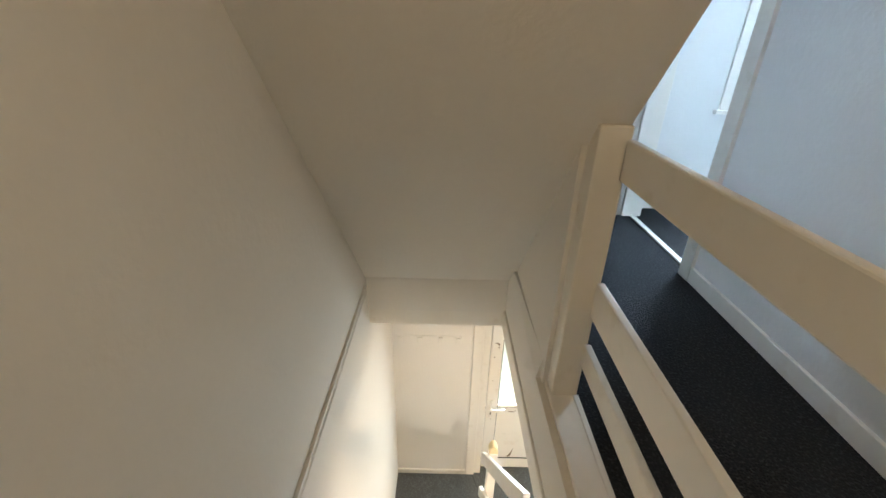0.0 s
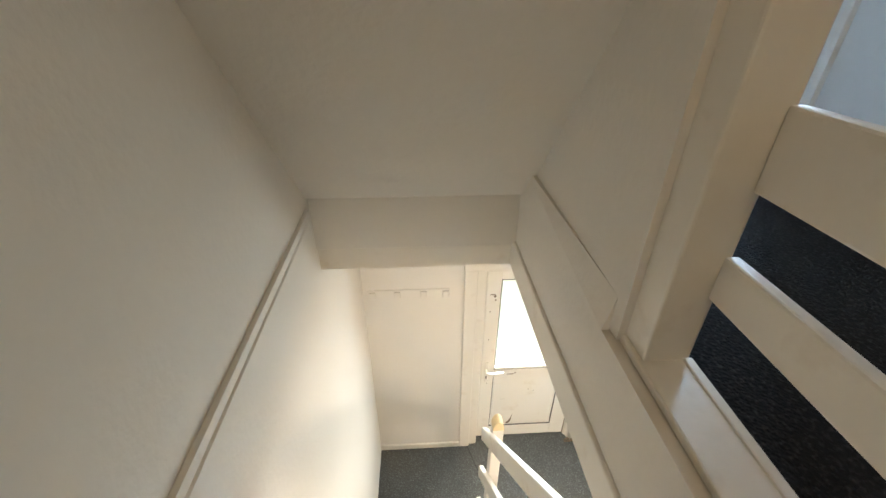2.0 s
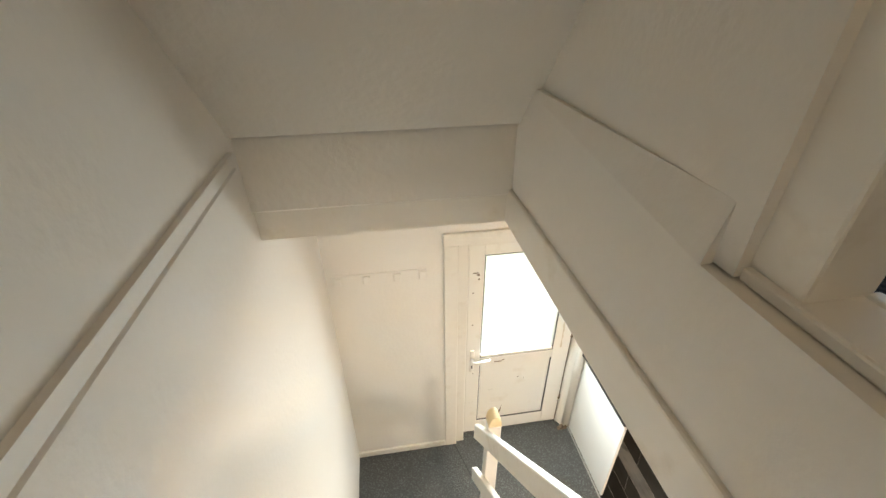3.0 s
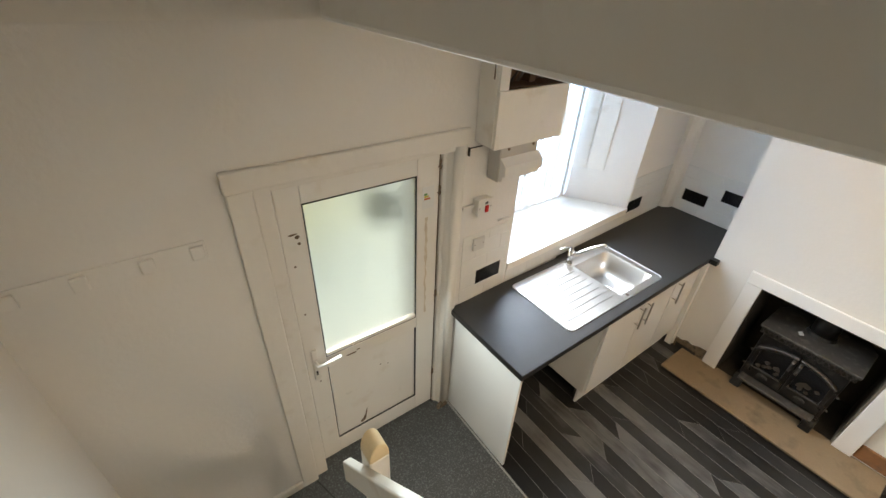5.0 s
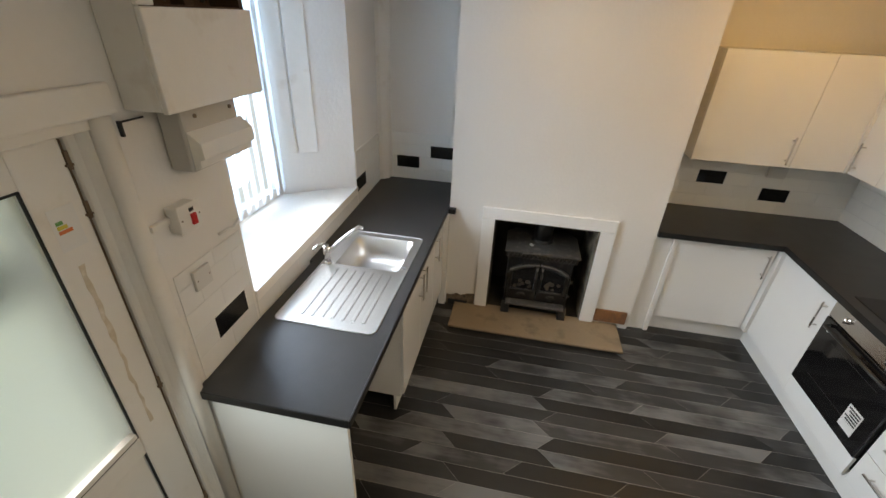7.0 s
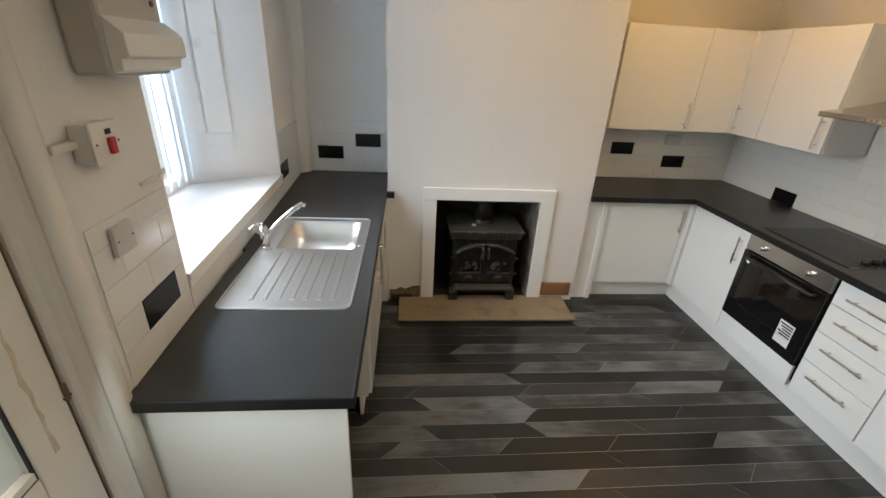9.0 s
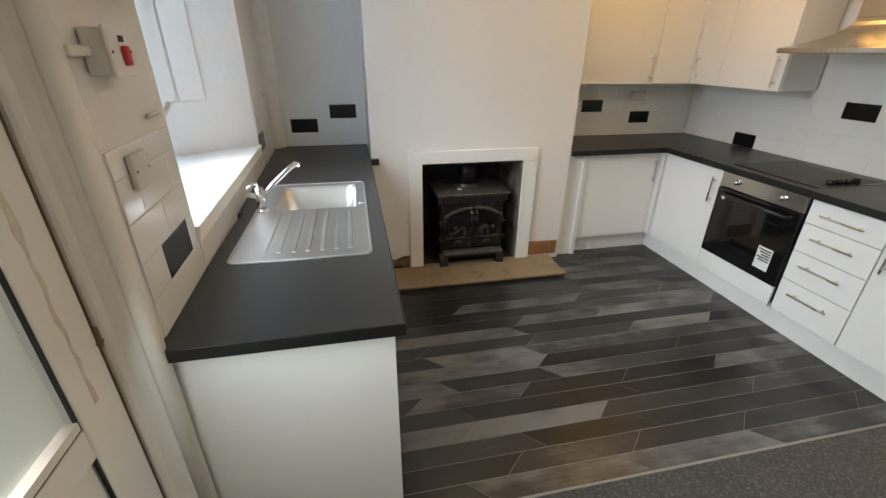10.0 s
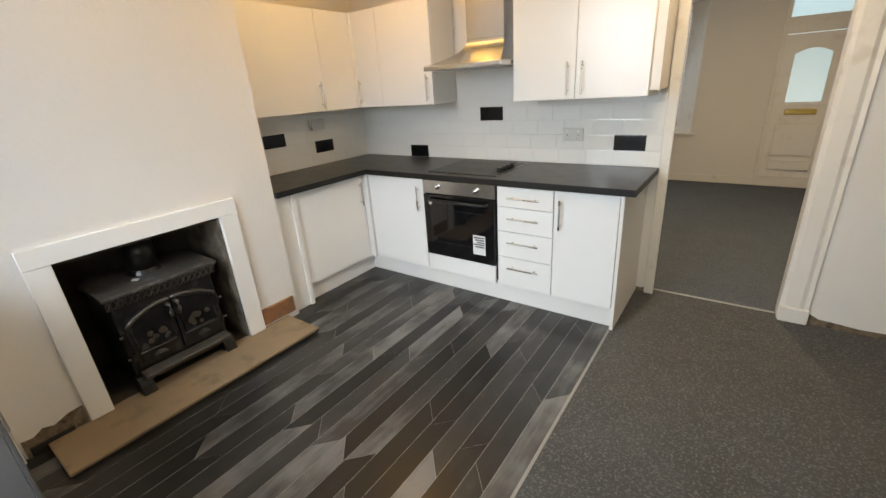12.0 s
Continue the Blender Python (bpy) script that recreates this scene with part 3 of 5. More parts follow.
cap = [(0.045 * math.cos(math.pi - k * math.pi / 10), 0.07 * math.sin(k * math.pi / 10) + 0.001) for k in range(11)]
newel = part("newel_post", box(-0.961, -0.897, -0.852, -0.79, 0.007, 1.44, 0.006), GLOSS, rails, "square white newel post")
part("newel_cap", prism([(-0.929 + u * 0.71, 1.44 + v) for u, v in cap], "y", -0.852, -0.79, 0.004), CAP_YELLOW, newel, "rounded pale yellow newel top")
for drop in (0.0, 0.40, 0.78):
    za = 1.245 - drop
    y_end = max(-1.82, -0.685 - (2.50 - za) / 1.1)
    part("rail_board", prism([(-0.685, za), (-0.685, za - 0.12), (y_end, za - 0.12 + 1.1 * (-0.685 - y_end)), (y_end, za + 1.1 * (-0.685 - y_end))], "x", -0.988, -0.958, 0.005), GLOSS, rails, "sloping white rail board")

# upper balustrade on the landing
up = thing("landing_balustrade", "cream painted landing balustrade with flat horizontal boards", "balustrade")
part("post", box(-0.915, -0.825, -1.727, -1.64, UF + 0.003, 3.835, 0.005), GLOSS, up, "square cream post up to the sloping ceiling")
part("post", box(-0.905, -0.82, -3.29, -3.2, UF + 0.003, 3.835, 0.005), GLOSS, up)
for z0, z1 in ((3.69, 3.80), (3.245, 3.37), (3.05, 3.135)):
    part("rail_board", box(-0.84, -0.815, -3.2, -1.726, z0, z1, 0.005), GLOSS, up, "flat cream rail board")
part("kick_board", box(-0.84, -0.82, -3.2, -1.726, UF + 0.002, UF + 0.02, 0.004), GLOSS, up)

# painted-over coat rail
coat = thing("coat_rail", "coat rail board painted over in wall colour", "coat rail")
part("board", box(-1.705, -1.14, BY - 0.007, BY, 1.705, 1.78, 0.003), WALL, coat)
for x in (-1.67, -1.5, -1.32, -1.17):
    part("peg_block", box(x - 0.022, x + 0.022, BY - 0.022, BY - 0.007, 1.716, 1.768, 0.005), WALL, coat)

# ---- back door ----
DY = 0.085
frame_ = thing("door_frame", "worn white painted door frame with wide architrave", "door frame", kind="structure")
part("architrave", box(-1.04, -0.95, BY - 0.022, BY, 0.007, 1.93, 0.006), FLAKY, frame_)
part("architrave", box(-1.045, 0.035, BY - 0.026, BY, 1.93, 2.01, 0.006), FLAKY, frame_)
part("architrave", prism([(-0.032, BY + 0.03), (-0.034, BY + 0.004), (-0.028, BY - 0.01), (-0.016, BY - 0.018), (0.004, BY - 0.019), (0.02, BY - 0.013), (0.027, BY - 0.0015), (0.0005, BY - 0.0015), (0.0, BY + 0.03)], "z", 0.02, 1.93), FLAKY, frame_, "rounded white architrave with a cracked joint", True)
part("jamb", box(-0.95, -0.885, BY, DY + 0.07, 0.007, 1.93, 0.006), FLAKY, frame_)
part("jamb", prism([(-0.066, DY + 0.07), (-0.066, DY - 0.004), (-0.062, DY - 0.012), (-0.05, DY - 0.022), (-0.04, BY + 0.022), (-0.036, BY + 0.008), (-0.0355, BY + 0.031), (0.0, BY + 0.031), (0.0, DY + 0.07)], "z", 0.007, 1.93), FLAKY, frame_, "flaking white hinge jamb")
part("head", box(-0.95, 0.0, BY + 0.002, DY + 0.07, 1.90, 1.93, 0.003), FLAKY, frame_)

door = thing("back_door", "closed white plastic back door with frosted glass, scuffed", "door", kind="structure")
part("stile", box(-0.872, -0.765, DY, DY + 0.06, 0.02, 1.885, 0.006), UPVC, door)
part("stile", box(-0.205, -0.075, DY, DY + 0.06, 0.02, 1.885, 0.006), UPVC, door)
part("top_rail", box(-0.766, -0.204, DY + 0.001, DY + 0.06, 1.787, 1.885, 0.006), UPVC, door)
part("mid_rail", box(-0.766, -0.204, DY + 0.001, DY + 0.06, 0.80, 0.882, 0.006), UPVC, door)
part("bottom_rail", box(-0.766, -0.204, DY + 0.001, DY + 0.06, 0.02, 0.155, 0.006), UPVC, door)
part("lower_panel", box(-0.755, -0.212, DY + 0.012, DY + 0.04, 0.16, 0.795, 0.003), UPVC, door)
pane = part("pane", box(-0.768, -0.202, DY + 0.028, DY + 0.032, 0.878, 1.79), FROST, door, "frosted glass pane")
pane.visible_shadow = False
gx0, gx1, gz0, gz1 = -0.766, -0.204, 0.882, 1.787
part("gasket", boxes((gx0, gx0 + 0.006, DY + 0.004, DY + 0.011, gz0, gz1), (gx1 - 0.006, gx1, DY + 0.004, DY + 0.011, gz0, gz1), (gx0, gx1, DY + 0.004, DY + 0.011, gz1 - 0.006, gz1), (gx0, gx1, DY + 0.004, DY + 0.011, gz0, gz0 + 0.006)), GASKET_SHADE, door, "black glazing gasket")
part("gasket", boxes((gx0, gx0 + 0.005, DY + 0.004, DY + 0.012, 0.155, 0.80), (gx1 - 0.005, gx1, DY + 0.004, DY + 0.012, 0.155, 0.80), (gx0, gx1, DY + 0.004, DY + 0.012, 0.155, 0.16)), GASKET_SHADE, door, "black panel gasket")
part("glazing_bead", boxes((gx0 + 0.006, gx1 - 0.006, DY + 0.002, DY + 0.026, gz0 + 0.006, gz0 + 0.026)), UPVC, door)
hp = part("handle_plate", box(-0.842, -0.812, DY - 0.012, DY, 0.76, 0.98, 0.006), PLASTIC, door, "white lever handle plate")
part("lever", tube([(-0.827, DY - 0.01, 0.90), (-0.827, DY - 0.05, 0.90), (-0.80, DY - 0.056, 0.90), (-0.70, DY - 0.05, 0.905)], 0.009), PLASTIC, hp, smooth=True)
part("keyhole", box(-0.832, -0.822, DY - 0.014, DY - 0.011, 0.80, 0.83, 0.001), GASKET_SHADE, hp)
for z in (0.30, 0.99, 1.66, 1.80):
    part("hinge", boxes((-0.079, -0.068, DY - 0.006, DY, z, z + 0.05), (-0.085, -0.06, DY - 0.007, DY - 0.001, z + 0.01, z + 0.016)), CHIP, door, "small rusted hinge")
part("hinge_gap", box(-0.0745, -0.0715, DY - 0.001, DY + 0.01, 0.02, 1.88), CHIP, door, "thin brown gap on the hinge side")
# Black strips put the shadow gap beside and over the leaf into colour.
part("weather_seal", box(-0.884, -0.873, DY + 0.014, DY + 0.022, 0.02, 1.885), GASKET_SHADE, door, "black strip standing for the shaded closing gap")
part("weather_seal", box(-0.872, -0.076, DY + 0.014, DY + 0.022, 1.886, 1.899), GASKET_SHADE, door, "black strip standing for the shaded head gap")
stk = part("sticker", box(-0.175, -0.105, DY - 0.001, DY, 1.60, 1.72), PAPER, door, "faded energy sticker")
for k, (m_, w_) in enumerate(((GREEN, 0.018), (YELLOW, 0.026), (ORANGE, 0.036))):
    part("sticker_band", box(-0.165, -0.165 + w_, DY - 0.002, DY - 0.001, 1.675 - 0.013 * k, 1.685 - 0.013 * k), m_, stk)
rnd = random.Random(5)
zs_ = [0.90 + 0.036 * k for k in range(19)]
left_ = [(-0.154 + rnd.uniform(-0.005, 0.005), z) for z in zs_]
right_ = [(-0.142 + rnd.uniform(-0.005, 0.005), z) for z in zs_]
part("glue_strip", prism(left_ + right_[::-1], "y", DY - 0.0008, DY + 0.002), RESIDUE, door, "yellowed strip of old tape glue")
for cx, cz, w, h in ((-0.825, 1.66, 0.028, 0.006), (-0.805, 1.645, 0.012, 0.012), (-0.80, 1.61, 0.010, 0.008), (-0.835, 1.50, 0.007, 0.007), (-0.83, 1.22, 0.006, 0.006), (-0.62, 0.83, 0.045, 0.006), (-0.585, 0.842, 0.012, 0.005), (-0.82, 0.77, 0.012, 0.01), (-0.815, 0.73, 0.006, 0.006), (-0.45, 0.62, 0.006, 0.004), (-0.40, 0.60, 0.004, 0.004)):
    dy = DY + (0.012 if -0.75 < cx < -0.22 and cz < 0.79 else 0.0)
    n = 7
    out = [(cx + w * rnd.uniform(0.6, 1.0) * math.cos(k * math.tau / n), cz + h * rnd.uniform(0.6, 1.0) * math.sin(k * math.tau / n)) for k in range(n)]
    part("scuff", prism(out, "y", dy - 0.0012, dy + 0.002), CHIP, door, "brown scuff")
part("scuff", prism([(-0.60, 0.17), (-0.575, 0.19), (-0.565, 0.24), (-0.558, 0.30), (-0.572, 0.25), (-0.59, 0.21), (-0.612, 0.185)], "y", DY + 0.0105, DY + 0.014), CHIP, door, "torn brown scrape")

# flaking foot of the hinge jamb
solid("jamb_damage", prism([(-0.075, 0.007), (-0.03, 0.007), (0.0, 0.012), (0.004, 0.03), (-0.01, 0.05), (-0.022, 0.028), (-0.04, 0.045), (-0.06, 0.02)], "y", BY - 0.03, BY - 0.001), RUBBLE, "rotted splintered foot of the door jamb", "damaged wood", kind="structure")

# ---- kitchen window ----
win = thing("window_1", "bright kitchen window with vertical blind and deep white sill", "window", kind="structure")
WY = BY + BT - 0.06
for x0, x1, z0, z1 in ((0.56, 0.62, 1.06, 2.43), (1.49, 1.55, 1.06, 2.43), (0.62, 1.49, 1.06, 1.12), (0.62, 1.49, 2.37, 2.43), (1.03, 1.08, 1.12, 2.37)):
    part("window_frame", box(x0, x1, WY, WY + 0.06, z0, z1, 0.006), UPVC, win)
for x0, x1 in ((0.62, 1.03), (1.08, 1.49)):
    p_ = part("pane", box(x0, x1, WY + 0.028, WY + 0.032, 1.12, 2.37), GLASS, win)
    p_.visible_shadow = False
part("window_sill", prism([(0.45, by(0.45) - 0.014), (1.83, by(1.83) - 0.014), (1.83, by(1.83)), (1.53, WY), (0.57, WY), (0.45, by(0.45))], "z", 1.0355, 1.062), GLOSS, win, "deep white painted sill")
part("sill_fascia", prism([(0.45, by(0.45) - 0.009), (1.83, by(1.83) - 0.009), (1.83, by(1.83)), (0.45, by(0.45))], "z", 1.005, 1.0353), GLOSS, win)
shut = thing("window_shutter", "white panelled shutter lining on the window reveal", "shutter", kind="structure")
ux, uy = 0.31, by(1.83) - BY - BT
ln = math.hypot(ux, uy)
sx, sy = 1.52, BY + BT


def reveal(u, d):
    """A point u along the splayed side from its inner end, d proud of it."""
    nx, ny = uy / ln, -ux / ln
    return (sx + (1.83 - sx) * u + nx * d, sy + (by(1.83) - sy) * u + ny * d)


for u0, u1, d in ((0.10, 0.34, 0.012), (0.36, 0.58, 0.012)):
    part("shutter_panel", prism([reveal(u0, 0.0005), reveal(u1, 0.0005), reveal(u1, d), reveal(u0, d)], "z", 1.34, 2.40, 0.003), GLOSS, shut)
blind = thing("vertical_blind", "white vertical strip blind with scalloped hem, daylight behind", "blind")
part("head_rail", box(0.58, 1.52, WY - 0.075, WY - 0.03, 2.37, 2.42, 0.004), PLASTIC, blind)
bm = bmesh.new()
hw = 0.0445
outl = [(-hw, 0.03), (-hw * 0.5, 0.008), (0, 0.0), (hw * 0.5, 0.008), (hw, 0.03), (hw, 1.27), (-hw, 1.27)]
vs = [bm.verts.new((u, 0.004 * math.cos(u / hw * 1.5), v)) for u, v in outl]
bm.faces.new(vs)
slat_mesh = mesh_of("slat", bm, BLIND)
for i in range(12):
    sl = new("slat", slat_mesh)
    sl.parent = blind
    sl.matrix_basis = pose(0.615 + 0.0805 * i, WY - 0.055, 1.10, 0, 0, 20)

# tiled strip and wall fittings at the sink end
pipe = thing("corner_boxing", "white painted pipe boxing in the alcove corner", "pipe boxing", kind="structure")
part("boxing", prism([(AL, BY + 0.1), (AL - 0.11, BY + 0.1), (AL - 0.11, BY + 0.05), (AL - 0.07, BY + 0.01), (AL, BY)], "z", 0.915, CZ, 0.006), GLOSS, pipe)

meter = thing("meter_cupboard", "white boxed-in meter cupboard with open dark upper compartment", "meter cupboard")
MX0, MX1, MF = 0.077, 0.525, -0.10
part("side_panel", box(MX0, MX0 + 0.02, MF, BY, 1.93, CZ - 0.001, 0.003), GLOSS, meter)
part("side_panel", box(MX1 - 0.02, MX1, MF, BY, 1.93, CZ - 0.001, 0.003), DARKWOOD, meter, "bare dark side board")
part("front_panel", box(MX0 + 0.002, MX1 + 0.012, MF - 0.018, MF, 1.925, 2.185, 0.004), GLOSS, meter, "plain white lower front panel")
part("front_stile", box(MX0, MX0 + 0.055, MF - 0.014, MF, 2.187, CZ - 0.001, 0.003), GLOSS, meter)
part("base", box(MX0 + 0.02, MX1 - 0.02, MF, BY, 1.93, 1.945), GLOSS, meter)
part("shelf", box(MX0 + 0.02, MX1 - 0.02, MF, BY, 2.175, 2.19), DARKWOOD, meter)
part("back_board", box(MX0 + 0.02, MX1 - 0.02, BY - 0.012, BY, 2.19, CZ - 0.002), DARKWOOD, meter, "dark wooden back board")
part("post", box(0.33, 0.37, BY - 0.06, BY - 0.012, 2.19, CZ - 0.002, 0.003), DARKWOOD, meter)
for k, (xa, xb) in enumerate(((0.17, 0.21), (0.22, 0.19), (0.26, 0.28), (0.42, 0.38))):
    part("cable", tube([(xa, BY - 0.05, 2.2), (xa + 0.02, BY - 0.09, 2.28), (xb, BY - 0.07, 2.4), (xb + 0.015, BY - 0.05, 2.52)], 0.006, 8), CABLE, meter, smooth=True)
part("meter_unit", box(0.22, 0.42, BY - 0.09, BY - 0.013, 2.42, 2.52, 0.006), PLASTIC_GREY, meter)
part("tag", box(0.135, 0.155, MF + 0.02, MF + 0.03, 2.30, 2.36), YELLOW, meter, "yellow warning tag")
part("latch", box(MX0 - 0.004, MX0, MF + 0.02, MF + 0.026, 2.23, 2.33, 0.001), CHIP, meter)
br = thing("wall_bracket", "small dark metal bracket under the meter cupboard", "bracket")
part("arm", boxes((0.04, 0.12, BY - 0.012, BY - 0.008, 1.902, 1.907), (0.04, 0.046, BY - 0.012, BY, 1.865, 1.907)), GASKET_SHADE, br)

cu = thing("consumer_unit", "aged white plastic fuse box with hinged cover", "fuse box")
part("body", box(0.175, 0.44, BY - 0.085, BY, 1.722, 1.923, 0.01), PLASTIC_GREY, cu)
part("cover", prism([(BY - 0.084, 1.852), (BY - 0.118, 1.824), (BY - 0.126, 1.817), (BY - 0.128, 1.768), (BY - 0.11, 1.762), (BY - 0.108, 1.738), (BY - 0.084, 1.73)], "x", 0.182, 0.452, 0.002), PLASTIC, cu, "sloping hinged cover")
for x in (0.23, 0.40):
    part("screw", rod((x, BY - 0.085, 1.892), (x, BY - 0.089, 1.892), 0.007), CHIP, cu)

sw = thing("cooker_switch", "white wall switch box with red rocker", "switch")
part("back_box", box(0.10, 0.19, BY - 0.045, BY, 1.535, 1.625, 0.006), PLASTIC, sw)
part("plate", box(0.095, 0.195, BY - 0.053, BY - 0.045, 1.53, 1.63, 0.004), PLASTIC, sw)
part("rocker", box(0.142, 0.163, BY - 0.063, BY - 0.053, 1.553, 1.592, 0.003), RED, sw, "red rocker")
part("neon", box(0.143, 0.162, BY - 0.055, BY - 0.053, 1.599, 1.611), GASKET_SHADE, sw)
for x in (0.106, 0.184):
    part("screw", rod((x, BY - 0.053, 1.58), (x, BY - 0.0545, 1.58), 0.003, 8), CHIP, sw)
part("trunking", box(0.025, 0.10, BY - 0.018, BY, 1.572, 1.592, 0.003), PLASTIC, sw, "short white cable trunking")
so = thing("wall_socket", "painted-over socket above the worktop", "socket")
part("plate", box(0.122, 0.205, BY - 0.018, BY - 0.004, 1.285, 1.365, 0.003), SOCKET, so)
for x in (0.133, 0.194):
    part("screw", rod((x, BY - 0.018, 1.325), (x, BY - 0.0195, 1.325), 0.003, 8), CHIP, so)
cl_ = thing("cable_stub", "painted cable stub on the wall", "cable")
part("stub", tube([(0.30, BY - 0.004, 1.43), (0.34, BY - 0.02, 1.44), (0.38, BY - 0.012, 1.425), (0.41, BY - 0.018, 1.45)], 0.006, 8), PLASTIC, cl_, smooth=True)

# ---- sink run ----
def bar_handle(parent, x, y, z, length, upright=True):
    """A satin T-bar handle, its middle at x, z, standing off a front at y that faces -y."""
    bm = bmesh.new()
    h = length / 2
    d = (0, 0, 1) if upright else (1, 0, 0)
    c = Vector((x, y - 0.032, z))
    add_rod(bm, c - Vector(d) * h, c + Vector(d) * h, 0.006)
    for s in (-0.72, 0.72):
        q = c + Vector(d) * h * s
        add_rod(bm, q, q + Vector((0, 0.032, 0)), 0.0045, 8)
    return part("handle", bm, HANDLE, parent, "satin metal bar handle")


def base_unit(name, label, at, w, h0=0.15, h1=0.868, depth=0.55, doors=1, handles=("r",), drawers=0, group="base units"):
    """A base cabinet: local x along its width, front at y = 0 facing -y."""
    u = thing(name, label, "cabinet", at, group)
    part("body", boxes((0.0005, 0.018, 0.02, depth, h0 - 0.02, h1), (w - 0.018, w - 0.0005, 0.02, depth, h0 - 0.02, h1), (0.018, w - 0.018, 0.02, depth, h0 - 0.02, h0), (0.018, w - 0.018, depth - 0.01, depth, h0, h1), (0.018, w - 0.018, 0.02, 0.1, h1 - 0.018, h1)), CARC, u)
    for sx_ in (0.05, w - 0.05):
        for sy_ in (0.09, depth - 0.06):
            part("leg", rod((sx_, sy_, 0.0), (sx_, sy_, h0 - 0.02), 0.018, 10), BLACKPLASTIC, u)
    if drawers:
        zs = [h0, h0 + 0.218, h0 + 0.404, h0 + 0.575, h1 - 0.004]
        for z0, z1 in zip(zs, zs[1:]):
            d = part("drawer_front", box(0.002, w - 0.002, 0, 0.018, z0 + 0.002, z1 - 0.002, 0.002), CAB, u)
            bar_handle(d, w / 2, 0, z1 - 0.07, 0.22, False)
    else:
        dw = w / doors
        for k in range(doors):
            d = part("door", box(k * dw + 0.002, (k + 1) * dw - 0.002, 0, 0.018, h0 + 0.002, h1 - 0.004, 0.002), CAB, u)
            side = handles[k]
            bar_handle(d, (k + 1) * dw - 0.045 if side == "r" else k * dw + 0.045, 0, h1 - 0.15, 0.19)
    return u


SY = -0.57
panel = thing("end_panel", "tall white melamine end panel under the worktop", "end panel")
part("panel", box(0.03, 0.048, SY, BY, 0.007, 0.872, 0.001), CARC, panel)
base_unit("base_unit", "white gloss double-door sink base unit", pose(0.80, SY, 0, 0, 0, 0), 0.80, doors=2, handles=("r", "l"))
base_unit("base_unit", "white gloss single-door base unit beside the chimney", pose(1.602, SY, 0, 0, 0, 0), 0.36, doors=1, handles=("l",))
plinth = thing("plinth", "white plinth board under the sink units", "plinth")
part("board", box(0.80, 1.98, SY + 0.05, SY + 0.066, 0.002, 0.128, 0.001), CARC, plinth)
filler = thing("filler_panel", "white filler panel between unit and chimney", "filler panel")
part("panel", box(1.963, 2.02, SY - 0.034, SY + 0.02, 0.002, 0.87, 0.002), CARC, filler)

WZ0, WZ1 = 0.872, 0.910
wt = thing("sink_worktop", "matt black laminate worktop with square edge", "worktop")
bx0, bx1, by0, by1 = 0.99, 1.37, -0.485, -0.105
part("top", boxes((0.0, bx0, -0.592, BY + 0.012, WZ0, WZ1), (bx1, AL - 0.001, -0.592, BY + 0.1, WZ0, WZ1), (bx0, bx1, -0.592, by0, WZ0, WZ1), (bx0, bx1, by1, BY + 0.05, WZ0, WZ1)), TOP, wt)
part("front_edge", boxes((-0.004, BX + 0.02, -0.600, -0.5925, WZ0 - 0.001, WZ1 + 0.0005), (-0.006, -0.0005, -0.5925, BY - 0.002, WZ0 - 0.001, WZ1 + 0.0005), bevel=0.002), TOP_EDGE, wt, "black edge strip")

part("end_cap", box(1.952, 1.998, -0.655, -0.6005, WZ0 - 0.001, WZ1, 0.002), TOP_EDGE, wt, "black worktop end cap")

sink = thing("sink", "stainless steel inset sink with ribbed drainer", "sink")
SX0, SX1, SY0, SY1 = 0.455, 1.42, -0.53, -0.03
rz = 0.9145
RC = 0.032


def corner(cx, cy, a0, r=RC):
    return [(cx + r * math.cos(radians(a0 + 15 * k)), cy + r * math.sin(radians(a0 + 15 * k))) for k in range(7)]


SWc, NWc, NEc, SEc = corner(SX0 + RC, SY0 + RC, 180), corner(SX0 + RC, SY1 - RC, 90), corner(SX1 - RC, SY1 - RC, 0), corner(SX1 - RC, SY0 + RC, 270)
part("drainer", prism(NWc + SWc + [(bx0, SY0), (bx0, SY1)], "z", 0.9105, 0.9132), STEEL_SINK, sink, "sloping steel drainer")
part("deck", prism(SEc + NEc + [(bx1, SY1), (bx1, SY0)], "z", 0.9105, 0.9132), STEEL_SINK, sink)
part("deck", box(bx0, bx1, SY0, by0, 0.9105, 0.9132), STEEL_SINK, sink)
part("deck", box(bx0, bx1, by1, SY1, 0.9105, 0.9132), STEEL_SINK, sink)
loop_ = [(x, y, 0.9125) for x, y in NEc + NWc + SWc + SEc]
part("rim", tube(loop_ + loop_[:2], 0.0048, 8), STEEL_SINK, sink, "rolled steel rim", True)
for k in range(7):
    y = -0.462 + 0.052 * k
    part("rib", box(SX0 + 0.06, bx0 - 0.045, y, y + 0.016, 0.9132, 0.9168, 0.0018), STEEL_SINK, sink)
# bowl with rounded corners
bm = bmesh.new()
loops = []
for z, ins, rad in ((rz - 0.001, -0.001, 0.004), (rz - 0.006, 0.001, 0.03), (0.90, 0.006, 0.055), (0.80, 0.018, 0.06), (0.765, 0.03, 0.06), (0.75, 0.07, 0.05)):
    ring = []
    x0, x1, y0, y1 = bx0 + ins, bx1 - ins, by0 + ins, by1 - ins
    for cx, cy, a0 in ((x1 - rad, y1 - rad, 0), (x0 + rad, y1 - rad, 90), (x0 + rad, y0 + rad, 180), (x1 - rad, y0 + rad, 270)):
        for k in range(7):
            a = radians(a0 + 15 * k)
            ring.append(bm.verts.new((cx + rad * math.cos(a), cy + rad * math.sin(a), z)))
    loops.append(ring)
